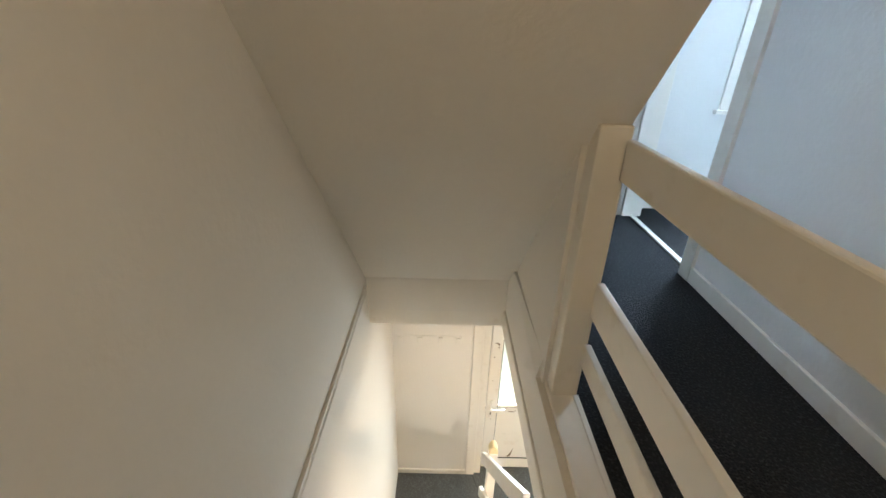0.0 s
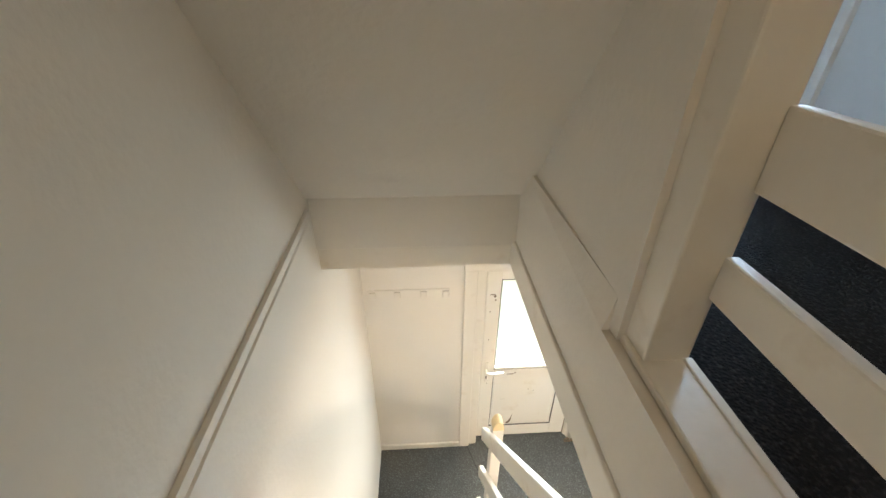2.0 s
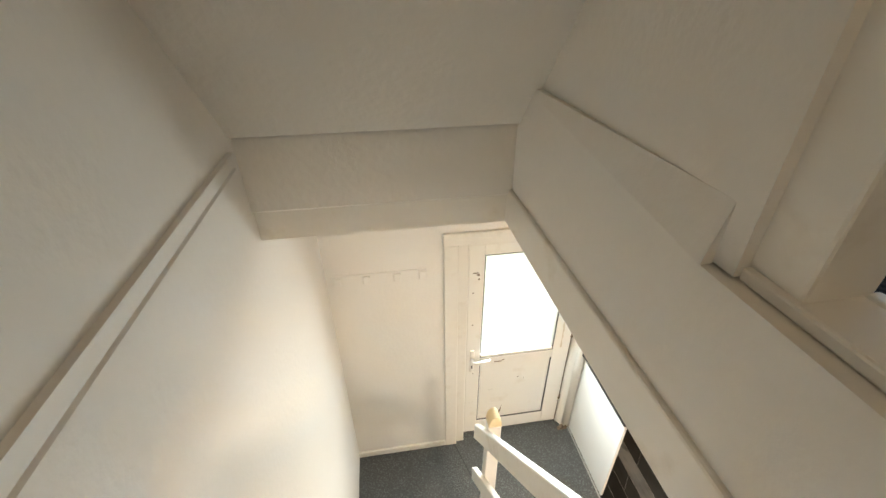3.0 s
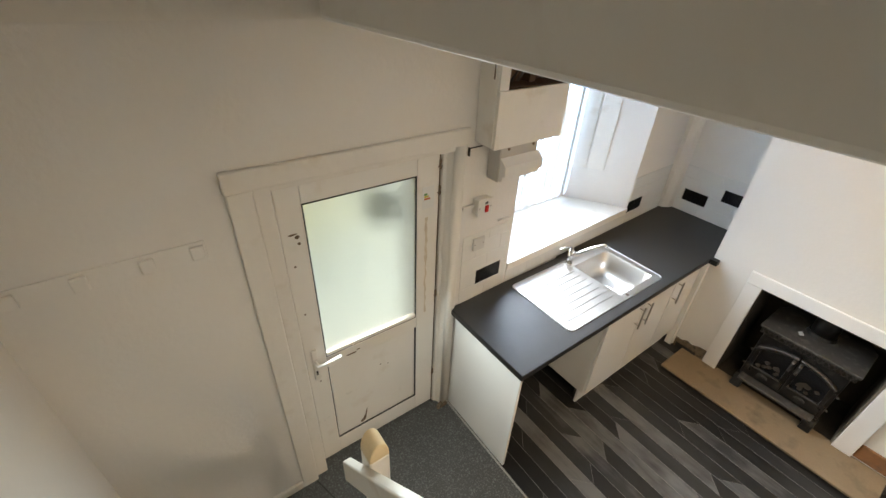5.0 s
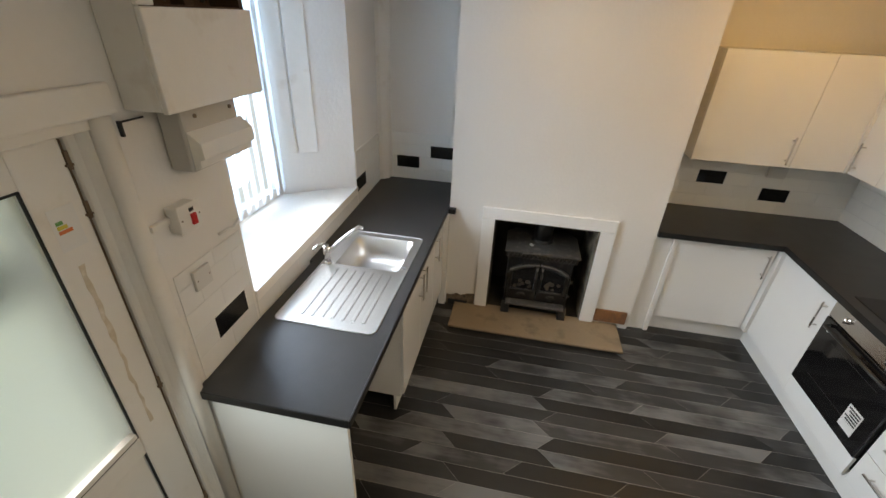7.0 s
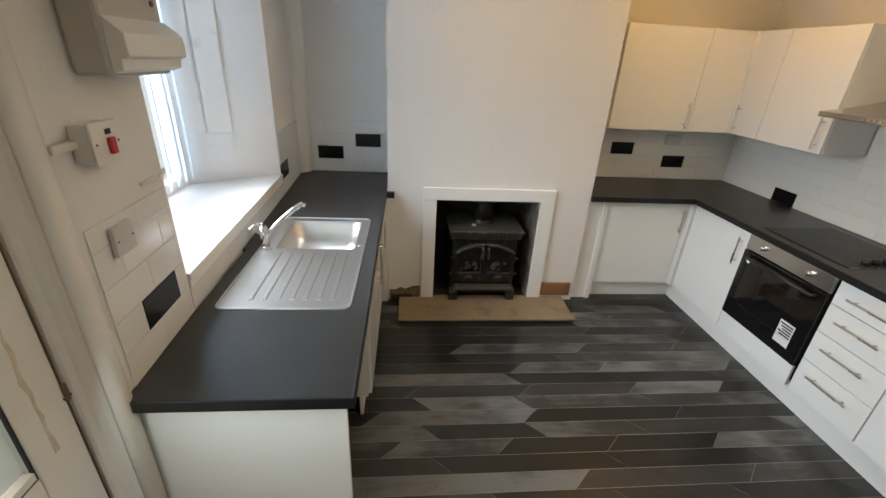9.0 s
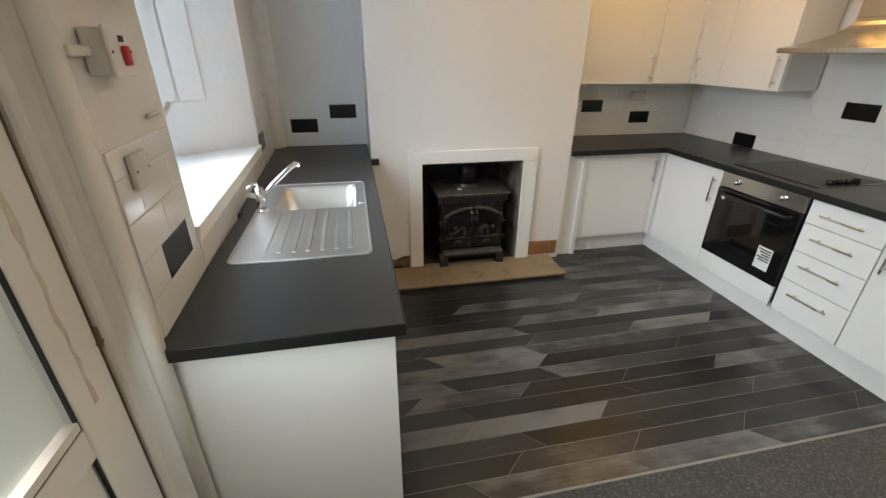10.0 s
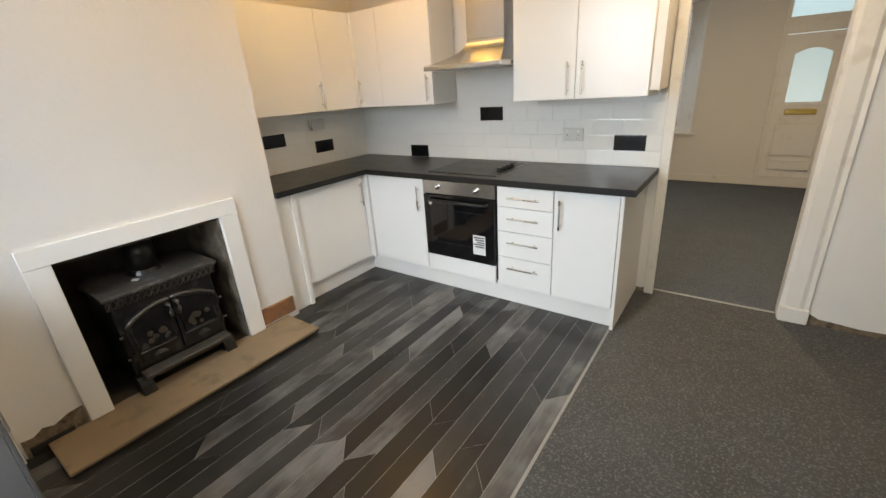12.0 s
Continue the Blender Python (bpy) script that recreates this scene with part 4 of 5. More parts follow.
for a, b in zip(loops, loops[1:]):
    for k in range(len(a)):
        bm.faces.new((a[k], a[(k + 1) % len(a)], b[(k + 1) % len(a)], b[k]))
bm.faces.new(loops[-1])
part("bowl", bm, STEEL_SINK, sink, "deep rounded steel bowl", True)
part("waste", rod((1.18, -0.295, 0.7502), (1.18, -0.295, 0.754), 0.04, 20), CHROME, sink)
part("overflow", rod((1.035, -0.508, 0.9133), (1.035, -0.508, 0.9155), 0.013, 14), CHROME, sink)
tap = thing("mixer_tap", "chrome single-lever kitchen mixer tap", "tap")
TX, TY = 0.985, -0.062
part("base", rod((TX, TY, 0.9133), (TX, TY, 0.93), 0.028, 20, 0.024), CHROME, tap, smooth=True)
part("body", rod((TX, TY, 0.93), (TX, TY, 1.03), 0.021, 20, 0.018), CHROME, tap, smooth=True)
part("lever", tube([(TX, TY, 1.028), (TX - 0.015, TY + 0.005, 1.055), (TX - 0.05, TY + 0.012, 1.062), (TX - 0.11, TY + 0.02, 1.058)], 0.007, 10), CHROME, tap, smooth=True)
part("spout", tube([(TX, TY - 0.01, 0.985), (TX + 0.05, TY - 0.06, 1.035), (TX + 0.10, TY - 0.11, 1.075), (TX + 0.14, TY - 0.15, 1.10), (TX + 0.15, TY - 0.165, 1.088)], 0.012, 12), CHROME, tap, smooth=True)
stub = thing("pipe_stub", "short chrome pipe stub behind the sink", "pipe")
part("stub", rod((1.10, BY - 0.001, 0.965), (1.06, BY - 0.05, 0.965), 0.014, 12), CHROME, stub)

# ---- fireplace ----
sur = thing("fire_surround", "plain white painted wooden fire surround", "fire surround")
part("lintel", box(BX - 0.022, BX - 0.001, -1.85, -0.862, 0.857, 0.95, 0.004), SURROUND, sur)
part("leg", box(BX - 0.022, BX - 0.001, -0.962, -0.862, 0.031, 0.856, 0.004), SURROUND, sur)
part("leg", box(BX - 0.022, BX - 0.001, -1.85, -1.745, 0.031, 0.856, 0.004), SURROUND, sur)
hearth = thing("hearth", "worn sandstone hearth slab on the floor", "hearth")
part("slab", box(1.663, 2.02, -2.045, -0.69, 0.014, 0.032, 0.005), STONE, hearth, "worn sandstone slab")
# Dark layer, set back a little under the slab's edge.
part("bed", box(1.672, 2.02, -2.036, -0.70, 0.002, 0.0139), SOOT, hearth, "dark set-back layer under the slab")
solid("bare_brick", box(BX - 0.012, BX + 0.03, -2.105, -1.853, 0.045, 0.165, 0.008), BRICK, "exposed orange brick at the foot of the chimney", "brick", kind="structure")
solid("broken_plaster", prism([(-0.615, 0.0), (-0.855, 0.0), (-0.857, 0.13), (-0.80, 0.125), (-0.74, 0.10), (-0.70, 0.115), (-0.66, 0.09), (-0.615, 0.095)], "x", BX - 0.012, BX + 0.02, 0.002), RUBBLE, "patch of broken plaster beside the hearth", "broken plaster", kind="structure")
# Solid black block; the hollow's shade is put in as its colour.
solid("rubble_gap", box(BX - 0.016, BX + 0.01, -0.80, -0.63, 0.002, 0.055, 0.006), GASKET_SHADE, "black block standing for the shaded gap under the broken plaster", "gap", kind="structure")

stove = thing("wood_stove", "old black cast iron stove with twin arched doors", "stove")
FX, MY = 1.998, -1.357                 # front of the body, middle of the stove
part("body", box(FX, FX + 0.37, MY - 0.255, MY + 0.255, 0.125, 0.575, 0.012), IRON, stove)
part("top_plate", prism([(FX - 0.045, MY - 0.288), (FX - 0.045, MY + 0.288), (FX + 0.30, MY + 0.288), (FX + 0.385, MY + 0.22), (FX + 0.385, MY - 0.22), (FX + 0.30, MY - 0.288)], "z", 0.604, 0.626, 0.005), IRON_DUST_GLINT, stove, "dusty top plate with cut back corners")
cornice = part("cornice", prism([(FX - 0.032, 0.603), (FX - 0.012, 0.545), (FX + 0.02, 0.535), (FX + 0.02, 0.603)], "y", MY - 0.276, MY + 0.276, 0.002), IRON, stove, "sloping pierced cornice")
for k in range(17):
    yk = MY - 0.256 + 0.032 * k
    for lean in (-1, 1):
        part("lattice_bar", rod((FX - 0.0155, yk - 0.012 * lean, 0.549), (FX - 0.0325, yk + 0.012 * lean, 0.599), 0.0032, 6), IRON_DUST_GLINT, cornice)
part("flue", rod((FX + 0.20, MY, 0.626), (FX + 0.20, MY, 0.838), 0.074, 24), IRON, stove, "black flue pipe", True)
part("flue_collar", rod((FX + 0.20, MY, 0.626), (FX + 0.20, MY, 0.65), 0.09, 24, 0.08), IRON, stove)
part("ash_lip", prism([(FX - 0.075, 0.128), (FX - 0.082, 0.146), (FX - 0.072, 0.152), (FX - 0.01, 0.16), (FX - 0.01, 0.122)], "y", MY - 0.235, MY + 0.235, 0.003), IRON_DUST_GLINT, stove, "rounded ash lip")
part("skirt", box(FX + 0.005, FX + 0.03, MY - 0.22, MY + 0.22, 0.07, 0.1245, 0.004), IRON, stove)
for y in (MY - 0.232, MY + 0.232):
    part("foot", prism([(FX - 0.062, 0.033), (FX - 0.01, 0.033), (FX + 0.035, 0.125), (FX - 0.02, 0.13), (FX - 0.045, 0.085)], "y", y - 0.034, y + 0.034, 0.006), IRON, stove)
    part("foot", box(FX + 0.30, FX + 0.35, y - 0.03, y + 0.03, 0.03, 0.125, 0.006), IRON, stove)


def arch(y):
    """Top line of the two doors together."""
    return 0.517 - 0.075 * abs((y - MY) / 0.235) ** 2.4


r2 = random.Random(8)
for s, y0, y1 in ((1, MY + 0.005, MY + 0.232), (-1, MY - 0.232, MY - 0.005)):
    n = 10
    ys = [y0 + (y1 - y0) * k / n for k in range(n + 1)]
    outer = [(y0, 0.175), (y1, 0.175)] + [(y, arch(y)) for y in reversed(ys)]
    d = part("door", prism(outer, "x", FX - 0.022, FX - 0.001, 0.003), IRON, stove, "arched cast iron door")
    yi = [y0 + 0.024 + (y1 - y0 - 0.048) * k / n for k in range(n + 1)]
    inner = [(yi[0], 0.272), (yi[-1], 0.272)] + [(y, arch(y) - 0.03) for y in reversed(yi)]
    part("door_glass", prism(inner, "x", FX - 0.0235, FX - 0.021), BLACKGLASS, d, "sooty door glass")
    part("glass_bead", tube([(FX - 0.026, y, z) for y, z in inner + inner[:2]], 0.0045, 6), IRON, d, smooth=True)
    # Grey beads and knobs carry the iron's highlights in their colour.
    part("arch_bead", tube([(FX - 0.030, y, arch(y) - 0.010) for y in ys], 0.011, 8), IRON_DUST_GLINT, d, "arched edge with its highlight put in as grey", True)
    part("sill_bead", box(FX - 0.034, FX - 0.022, y0 + 0.018, y1 - 0.018, 0.258, 0.268, 0.004), IRON_DUST_GLINT, d)
    yh = y0 + 0.016 if s == 1 else y1 - 0.016
    part("door_knob", tube([(FX - 0.026, yh, 0.485), (FX - 0.06, yh, 0.478), (FX - 0.066, yh, 0.45), (FX - 0.058, yh, 0.415), (FX - 0.052, yh, 0.405)], 0.010, 10), IRON_DUST_GLINT, d, "curved door knob", True)
    ym = (y0 + y1) / 2
    part("vent", prism([(ym + 0.034 * math.cos(a_ * math.pi / 8), 0.213 + 0.028 * math.sin(a_ * math.pi / 8)) for a_ in range(9)], "x", FX - 0.034, FX - 0.0225, 0.002), IRON_DUST_GLINT, d, "half-round air vent")
    part("vent_slot", box(FX - 0.0365, FX - 0.0342, ym - 0.018, ym + 0.018, 0.218, 0.225), IRON, d)
    yo = y1 if s == 1 else y0
    for z in (0.25, 0.385):
        part("hinge", rod((FX - 0.014, yo + s * 0.008, z - 0.024), (FX - 0.014, yo + s * 0.008, z + 0.024), 0.011, 10), IRON, d)
        part("hinge_pin", rod((FX - 0.014, yo + s * 0.02, z), (FX - 0.014, yo + s * 0.036, z), 0.008, 8), IRON_DUST_GLINT, d)
    for k in range(9):
        bm = bmesh.new()
        bmesh.ops.create_icosphere(bm, subdivisions=1, radius=0.014 + 0.01 * r2.random())
        yc, zc = y0 + 0.05 + (y1 - y0 - 0.1) * r2.random(), 0.29 + 0.065 * r2.random()
        for v in bm.verts:
            v.co = v.co * r2.uniform(0.75, 1.15) + Vector((0, yc, zc))
            v.co.x = FX - 0.0236 + 0.15 * v.co.x
        part("coal", bm, COAL, d)
solid("paper_scrap", prism([(2.055, -1.27), (2.085, -1.25), (2.115, -1.265), (2.08, -1.29)], "z", 0.6262, 0.628), PAPER, "torn scrap of white paper on the stove", "paper")

# ---- cooker side ----
FH = -2.985
def hob(x):
    """Pose of a unit whose left end, seen from its front, is at x on the cooker wall."""
    return pose(x, FH, 0, 0, 0, 180)


base_unit("base_unit", "white gloss corner base unit", hob(1.985), 0.565, handles=("r",), depth=0.6)
base_unit("drawer_unit", "white gloss four-drawer base unit", hob(0.80), 0.392, drawers=4, depth=0.6)
base_unit("base_unit", "white gloss end base unit with one door", hob(0.406), 0.384, handles=("l",), depth=0.6)
endp = thing("end_panel", "white end panel closing the cooker run", "end panel")
part("panel", box(0.0, 0.020, HY, FH + 0.002, 0.007, 0.871, 0.001), CARC, endp)
base_unit("base_unit", "white gloss base unit in the alcove", pose(2.035, -2.30, 0, 0, 0, -90), 0.66, handles=("r",), depth=0.5)
fill = thing("filler_panel", "upright white panel between alcove unit and chimney", "filler panel")
part("panel", box(2.02, 2.55, -2.298, -2.262, 0.003, 0.871, 0.002), CARC, fill)
part("infill", box(2.034, 2.05, -2.2615, -2.131, 0.003, 0.871, 0.002), CARC, fill)
post_ = thing("corner_post", "white corner post between the two unit runs", "corner post")
part("post", box(1.988, 2.05, FH - 0.04, FH + 0.022, 0.15, 0.868, 0.002), CAB, post_)
pl = thing("plinth", "white plinth under the cooker run", "plinth")
part("board", box(0.021, 2.10, FH - 0.062, FH - 0.046, 0.003, 0.149, 0.001), CARC, pl)
pl2 = thing("plinth", "white plinth under the alcove unit", "plinth")
part("board", box(2.085, 2.10, -3.03, -2.30, 0.003, 0.149, 0.001), CARC, pl2)

oven = thing("oven", "built-under electric oven, black glass and steel panel", "oven")
OX0, OX1, OF = 0.812, 1.405, FH + 0.018
part("body", box(OX0 + 0.01, OX1 - 0.01, HY + 0.05, FH - 0.005, 0.292, 0.868), BLACKPLASTIC, oven)
part("control_panel", box(OX0, OX1, FH - 0.004, OF, 0.770, 0.868, 0.003), STEEL, oven, "brushed steel control panel")
for x in (0.945, 1.275):
    part("knob", rod((x, OF, 0.822), (x, OF + 0.022, 0.822), 0.019, 20, 0.016), CHROME, oven, "round chrome knob", True)
od = part("oven_door", box(OX0, OX1, FH - 0.004, OF + 0.004, 0.290, 0.764, 0.004), BLACKGLASS, oven, "black glass oven door")
for z in (0.40, 0.655):
    part("trim_line", box(OX0 + 0.10, OX1 - 0.10, OF + 0.004, OF + 0.0052, z, z + 0.003), BLACKPLASTIC, od)
part("door_bar", tube([(OX0 + 0.05, OF + 0.004, 0.73), (OX0 + 0.06, OF + 0.035, 0.728), (OX1 - 0.06, OF + 0.035, 0.728), (OX1 - 0.05, OF + 0.004, 0.73)], 0.010, 10), BLACKPLASTIC, od, smooth=True)
part("dial_mark", rod((1.345, OF + 0.004, 0.70), (1.345, OF + 0.006, 0.70), 0.014, 16), PAPER, od, "round pale sticker")
lab = part("energy_label", box(0.885, 0.985, OF + 0.004, OF + 0.0052, 0.355, 0.50), PAPER, od, "white energy label")
for k in range(5):
    part("print_bar", box(0.892, 0.978 - 0.012 * (k % 3), OF + 0.0052, OF + 0.0058, 0.478 - 0.017 * k, 0.488 - 0.017 * k), PRINT, lab)
part("filler", box(OX0, OX1, FH - 0.004, FH + 0.013, 0.152, 0.285, 0.002), CAB, oven, "white panel under the oven")

wt2 = thing("cooker_worktop", "matt black laminate corner worktop", "worktop")
WF = -3.02 + 0.055
part("top", boxes((-0.05, AR - 0.001, HY + 0.001, WF, WZ0, WZ1), (1.985, AR - 0.001, WF, B1 - 0.002, WZ0, WZ1)), TOP, wt2)
part("front_edge", boxes((-0.057, 1.978, WF + 0.0005, WF + 0.008, WZ0 - 0.001, WZ1 + 0.0005), (-0.057, -0.0505, HY + 0.002, WF, WZ0 - 0.001, WZ1 + 0.0005), (1.977, 1.9845, WF + 0.0085, B1 - 0.002, WZ0 - 0.001, WZ1 + 0.0005), bevel=0.002), TOP_EDGE, wt2, "black edge strip")
hobt = thing("hob", "black glass electric hob with four knobs", "hob")
part("glass", box(0.83, 1.40, -3.52, -3.03, WZ1 + 0.0005, WZ1 + 0.006, 0.002), HOBGLASS, hobt)
part("trim", boxes((0.824, 0.8295, -3.526, -3.024, WZ1 + 0.0005, WZ1 + 0.007), (0.8295, 1.406, -3.526, -3.5205, WZ1 + 0.0005, WZ1 + 0.007)), STEEL, hobt, "steel hob trim")
for k in range(4):
    y = -3.17 - 0.062 * k
    part("knob", rod((0.875, y, WZ1 + 0.006), (0.875, y, WZ1 + 0.034), 0.021, 18, 0.017), BLACKPLASTIC, hobt, "black hob knob", True)



def wall_unit(label, at, w, splits, handles, z0=1.37, z1=2.092, depth=0.31):
    """A wall cabinet: front at y = 0 facing -y, doors between the splits, a handle on the named side."""
    u = thing("wall_unit", label, "cabinet", at, "wall units")
    part("body", box(0, w, 0.02, depth, z0 + 0.002, z1, 0.001), CARC, u)
    for a, b, side in zip(splits, splits[1:], handles):
        d = part("door", box(a + 0.0015, b - 0.0015, 0, 0.019, z0, z1, 0.002), CAB, u)
        if side:
            bar_handle(d, b - 0.045 if side == "r" else a + 0.045, 0, z0 + 0.12, 0.19)
    return u


UH = HY + 0.33
wall_unit("white gloss wall unit in the alcove", pose(2.29, -2.29, 0, 0, 0, -90), 0.98, (0, 0.64, 0.98), ("r", None))
wall_unit("white gloss corner wall unit beside the hood", pose(2.285, UH, 0, 0, 0, 180), 0.795, (0, 0.272, 0.795), ("l", "r"))
wall_unit("white gloss double wall unit beside the doorway", pose(0.83, UH, 0, 0, 0, 180), 0.83, (0, 0.415, 0.83), ("r", "l"))
# Added strip; its cream tone carries the warm light on the unit's side.
side = thing("unit_side_strip", "added cream strip for the warm-lit side of the wall unit", "filler panel")
part("panel", box(-0.052, -0.001, HY + 0.001, UH - 0.03, 1.40, 2.092, 0.002), GLOSS, side)
upost = thing("corner_post", "white corner post between the wall units", "corner post")
part("post", box(2.281, 2.33, UH - 0.04, UH + 0.022, 1.371, 2.092, 0.002), CAB, upost)

hood = thing("cooker_hood", "brushed steel chimney cooker hood", "cooker hood")
HX0, HX1, CX0, CX1 = 0.842, 1.442, 0.94, 1.235
HB = HY + 0.004
rings = []
bm = bmesh.new()
for k in range(9):
    s = k / 8
    e = (1 - s) ** 2.2
    z = 1.63 + 0.155 * s
    x0, x1 = CX0 + (HX0 - CX0) * e, CX1 + (HX1 - CX1) * e
    yf = HY + 0.24 + 0.24 * e
    rings.append([bm.verts.new(c) for c in ((x0, HB, z), (x1, HB, z), (x1, yf, z), (x0, yf, z))])
for a, b in zip(rings, rings[1:]):
    for k in range(4):
        bm.faces.new((a[k], a[(k + 1) % 4], b[(k + 1) % 4], b[k]))
bm.faces.new(rings[0][::-1])
bm.faces.new(rings[-1])
canopy = part("canopy", bm, STEEL, hood, "flared steel canopy")
part("lip", box(HX0 - 0.006, HX1 + 0.006, HB, HY + 0.487, 1.60, 1.63, 0.004), STEEL, hood, "flat steel lip")
part("filter", box(HX0 + 0.04, HX1 - 0.04, HY + 0.05, HY + 0.44, 1.596, 1.601), PLASTIC_GREY, hood)
part("flue_cover", box(CX0, CX1, HB, HY + 0.24, 1.785, CZ - 0.001, 0.003), STEEL, hood, "square steel chimney")
for k in range(4):
    part("button", rod((1.09 + 0.03 * k, HY + 0.487, 1.615), (1.09 + 0.03 * k, HY + 0.491, 1.615), 0.007, 12), CHROME, hood)

s_ = thing("wall_socket", "white double socket on the tiles", "socket", pose(0.52, HY, 1.118), "sockets")
part("plate", box(-0.073, 0.073, 0.005, 0.016, -0.043, 0.043, 0.003), SOCKET, s_)
for x in (-0.04, 0.04):
    part("switch", box(x - 0.008, x + 0.008, 0.016, 0.020, 0.015, 0.03, 0.001), PLASTIC, s_)
    part("pin_holes", boxes((x - 0.003, x + 0.003, 0.016, 0.0165, -0.008, 0.0), (x - 0.013, x - 0.007, 0.016, 0.0165, -0.027, -0.023), (x + 0.007, x + 0.013, 0.016, 0.0165, -0.027, -0.023)), GASKET_SHADE, s_)
s_ = thing("wall_socket", "blank white switch box in the alcove tiles", "socket", pose(AR, -3.03, 1.255, 0, 0, 90), "sockets")
part("back_box", box(-0.062, 0.062, 0.005, 0.034, -0.04, 0.04, 0.005), PLASTIC, s_)
part("plate", box(-0.066, 0.066, 0.034, 0.042, -0.043, 0.043, 0.003), SOCKET, s_)

# doorway lining and architrave
lin = thing("door_lining", "white gloss doorway lining and architrave, scuffed", "door frame", kind="structure")
part("lining", box(-0.085, -0.061, HY - 0.135, HY + 0.008, 0.007, 2.0, 0.003), GLOSS, lin)
part("lining", box(-0.849, -0.825, HY - 0.135, HY + 0.008, 0.007, 2.0, 0.003), GLOSS, lin)
part("head", box(-0.849, -0.061, HY - 0.135, HY + 0.008, 2.0, 2.019, 0.003), GLOSS, lin)
part("architrave", box(-0.12, -0.059, HY + 0.009, HY + 0.028, 0.007, 2.06, 0.005), GLOSS, lin)
part("architrave", prism([(-0.83, HY + 0.001), (-0.83, HY + 0.012), (-0.85, HY + 0.02), (-0.92, HY + 0.022), (-0.94, HY + 0.012), (-0.965, HY + 0.016), (-0.965, HY + 0.001)], "z", 0.1, 2.06, 0.002), GLOSS, lin)
part("architrave", box(-0.83, -0.12, HY + 0.001, HY + 0.022, 2.0, 2.06, 0.005), GLOSS, lin)
part("plinth_block", box(-0.97, -0.83, HY + 0.001, HY + 0.03, 0.007, 0.1, 0.004), GLOSS, lin)
solid("bare_wall_foot", prism([(-0.975, 0.007), (-0.975, 0.075), (-1.02, 0.05), (-1.10, 0.045), (-1.2, 0.035), (-1.35, 0.04), (-1.5, 0.025), (-1.73, 0.03), (-1.73, 0.007)], "y", HY + 0.0005, HY + 0.004), RUBBLE, "dirty unpainted strip where a baseboard was removed", "bare plaster", kind="structure")
solid("bare_wall_foot", prism([(-0.056, 0.007), (-0.056, 0.04), (-0.03, 0.03), (-0.002, 0.035), (-0.002, 0.007)], "y", HY + 0.0005, HY + 0.004), RUBBLE, "dirty strip at the foot of the wall", "bare plaster", kind="structure")

# ---- front room ----
fd = thing("front_door", "closed white panelled front door with arched glass", "door", kind="structure")
DX0, DX1 = -1.255, -0.691
part("leaf", boxes((DX0, DX0 + 0.11, FY - 0.03, FY + 0.02, 0.13, 1.80), (DX1 - 0.11, DX1, FY - 0.03, FY + 0.02, 0.13, 1.80), (DX0 + 0.11, DX1 - 0.11, FY - 0.03, FY + 0.02, 0.13, 1.045), (DX0 + 0.11, DX1 - 0.11, FY - 0.03, FY + 0.02, 1.66, 1.80)), UPVC, fd)
part("raised_panel", box(DX0 + 0.07, DX1 - 0.07, FY + 0.02, FY + 0.04, 0.22, 0.34, 0.012), UPVC, fd)
part("raised_panel", box(DX0 + 0.07, DX1 - 0.07, FY + 0.02, FY + 0.04, 0.40, 0.80, 0.012), UPVC, fd)
part("rail_moulding", box(DX0 + 0.02, DX1 - 0.02, FY + 0.02, FY + 0.03, 1.0, 1.03, 0.004), UPVC, fd)
part("letterbox", box(-1.125, -0.82, FY + 0.02, FY + 0.032, 0.90, 0.965, 0.004), BRASS, fd, "brass letterbox")
GX0, GX1 = DX0 + 0.11, DX1 - 0.11
ys = [k / 10 for k in range(11)]
arc = [(GX1 - (GX1 - GX0) * s, 1.585 + 0.06 * math.sin(math.pi * s)) for s in ys]
pn = part("pane", prism([(GX0, 1.045), (GX1, 1.045), *arc], "y", FY - 0.01, FY - 0.006), FROST, fd, "arched frosted pane")
pn.visible_shadow = False
part("arch_head", prism([(GX1, 1.66), *arc, (GX0, 1.66)], "y", FY - 0.028, FY + 0.018), UPVC, fd)
ff = thing("front_door_frame", "white front door frame with glazed transom", "door frame", kind="structure")
part("jamb", box(DX1, -0.646, FY - 0.06, FY + 0.03, 0.007, 2.299, 0.004), GLOSS, ff)
part("jamb", box(-1.304, DX0, FY - 0.06, FY + 0.03, 0.007, 2.299, 0.004), GLOSS, ff)
part("transom", box(DX0, DX1, FY - 0.06, FY + 0.03, 1.81, 1.985, 0.004), GLOSS, ff)
part("step", box(DX0, DX1, FY - 0.06, FY + 0.04, 0.007, 0.125, 0.004), GLOSS, ff)
tp = part("pane", box(DX0, DX1, FY - 0.01, FY - 0.006, 1.985, 2.299), FROST, ff)
tp.visible_shadow = False
fw = thing("window_2", "front room window with white frame and sill", "window", kind="structure")
for x0, x1, z0, z1 in ((0.14, 0.20, 0.67, 2.3), (1.54, 1.6, 0.67, 2.3), (0.20, 1.54, 0.67, 0.73), (0.20, 1.54, 2.24, 2.3), (0.88, 0.93, 0.73, 2.24)):
    part("window_frame", box(x0, x1, FY - 0.25, FY - 0.19, z0, z1, 0.005), UPVC, fw)
pw = part("pane", box(0.20, 1.54, FY - 0.222, FY - 0.218, 0.73, 2.24), GLASS, fw)
pw.visible_shadow = False
part("reveal", prism([(0.1405, FY - 0.002), (0.2005, FY - 0.19), (0.36, FY - 0.19), (0.16, FY - 0.002)], "z", 0.673, 2.299), GLOSS, fw, "white splayed window lining")
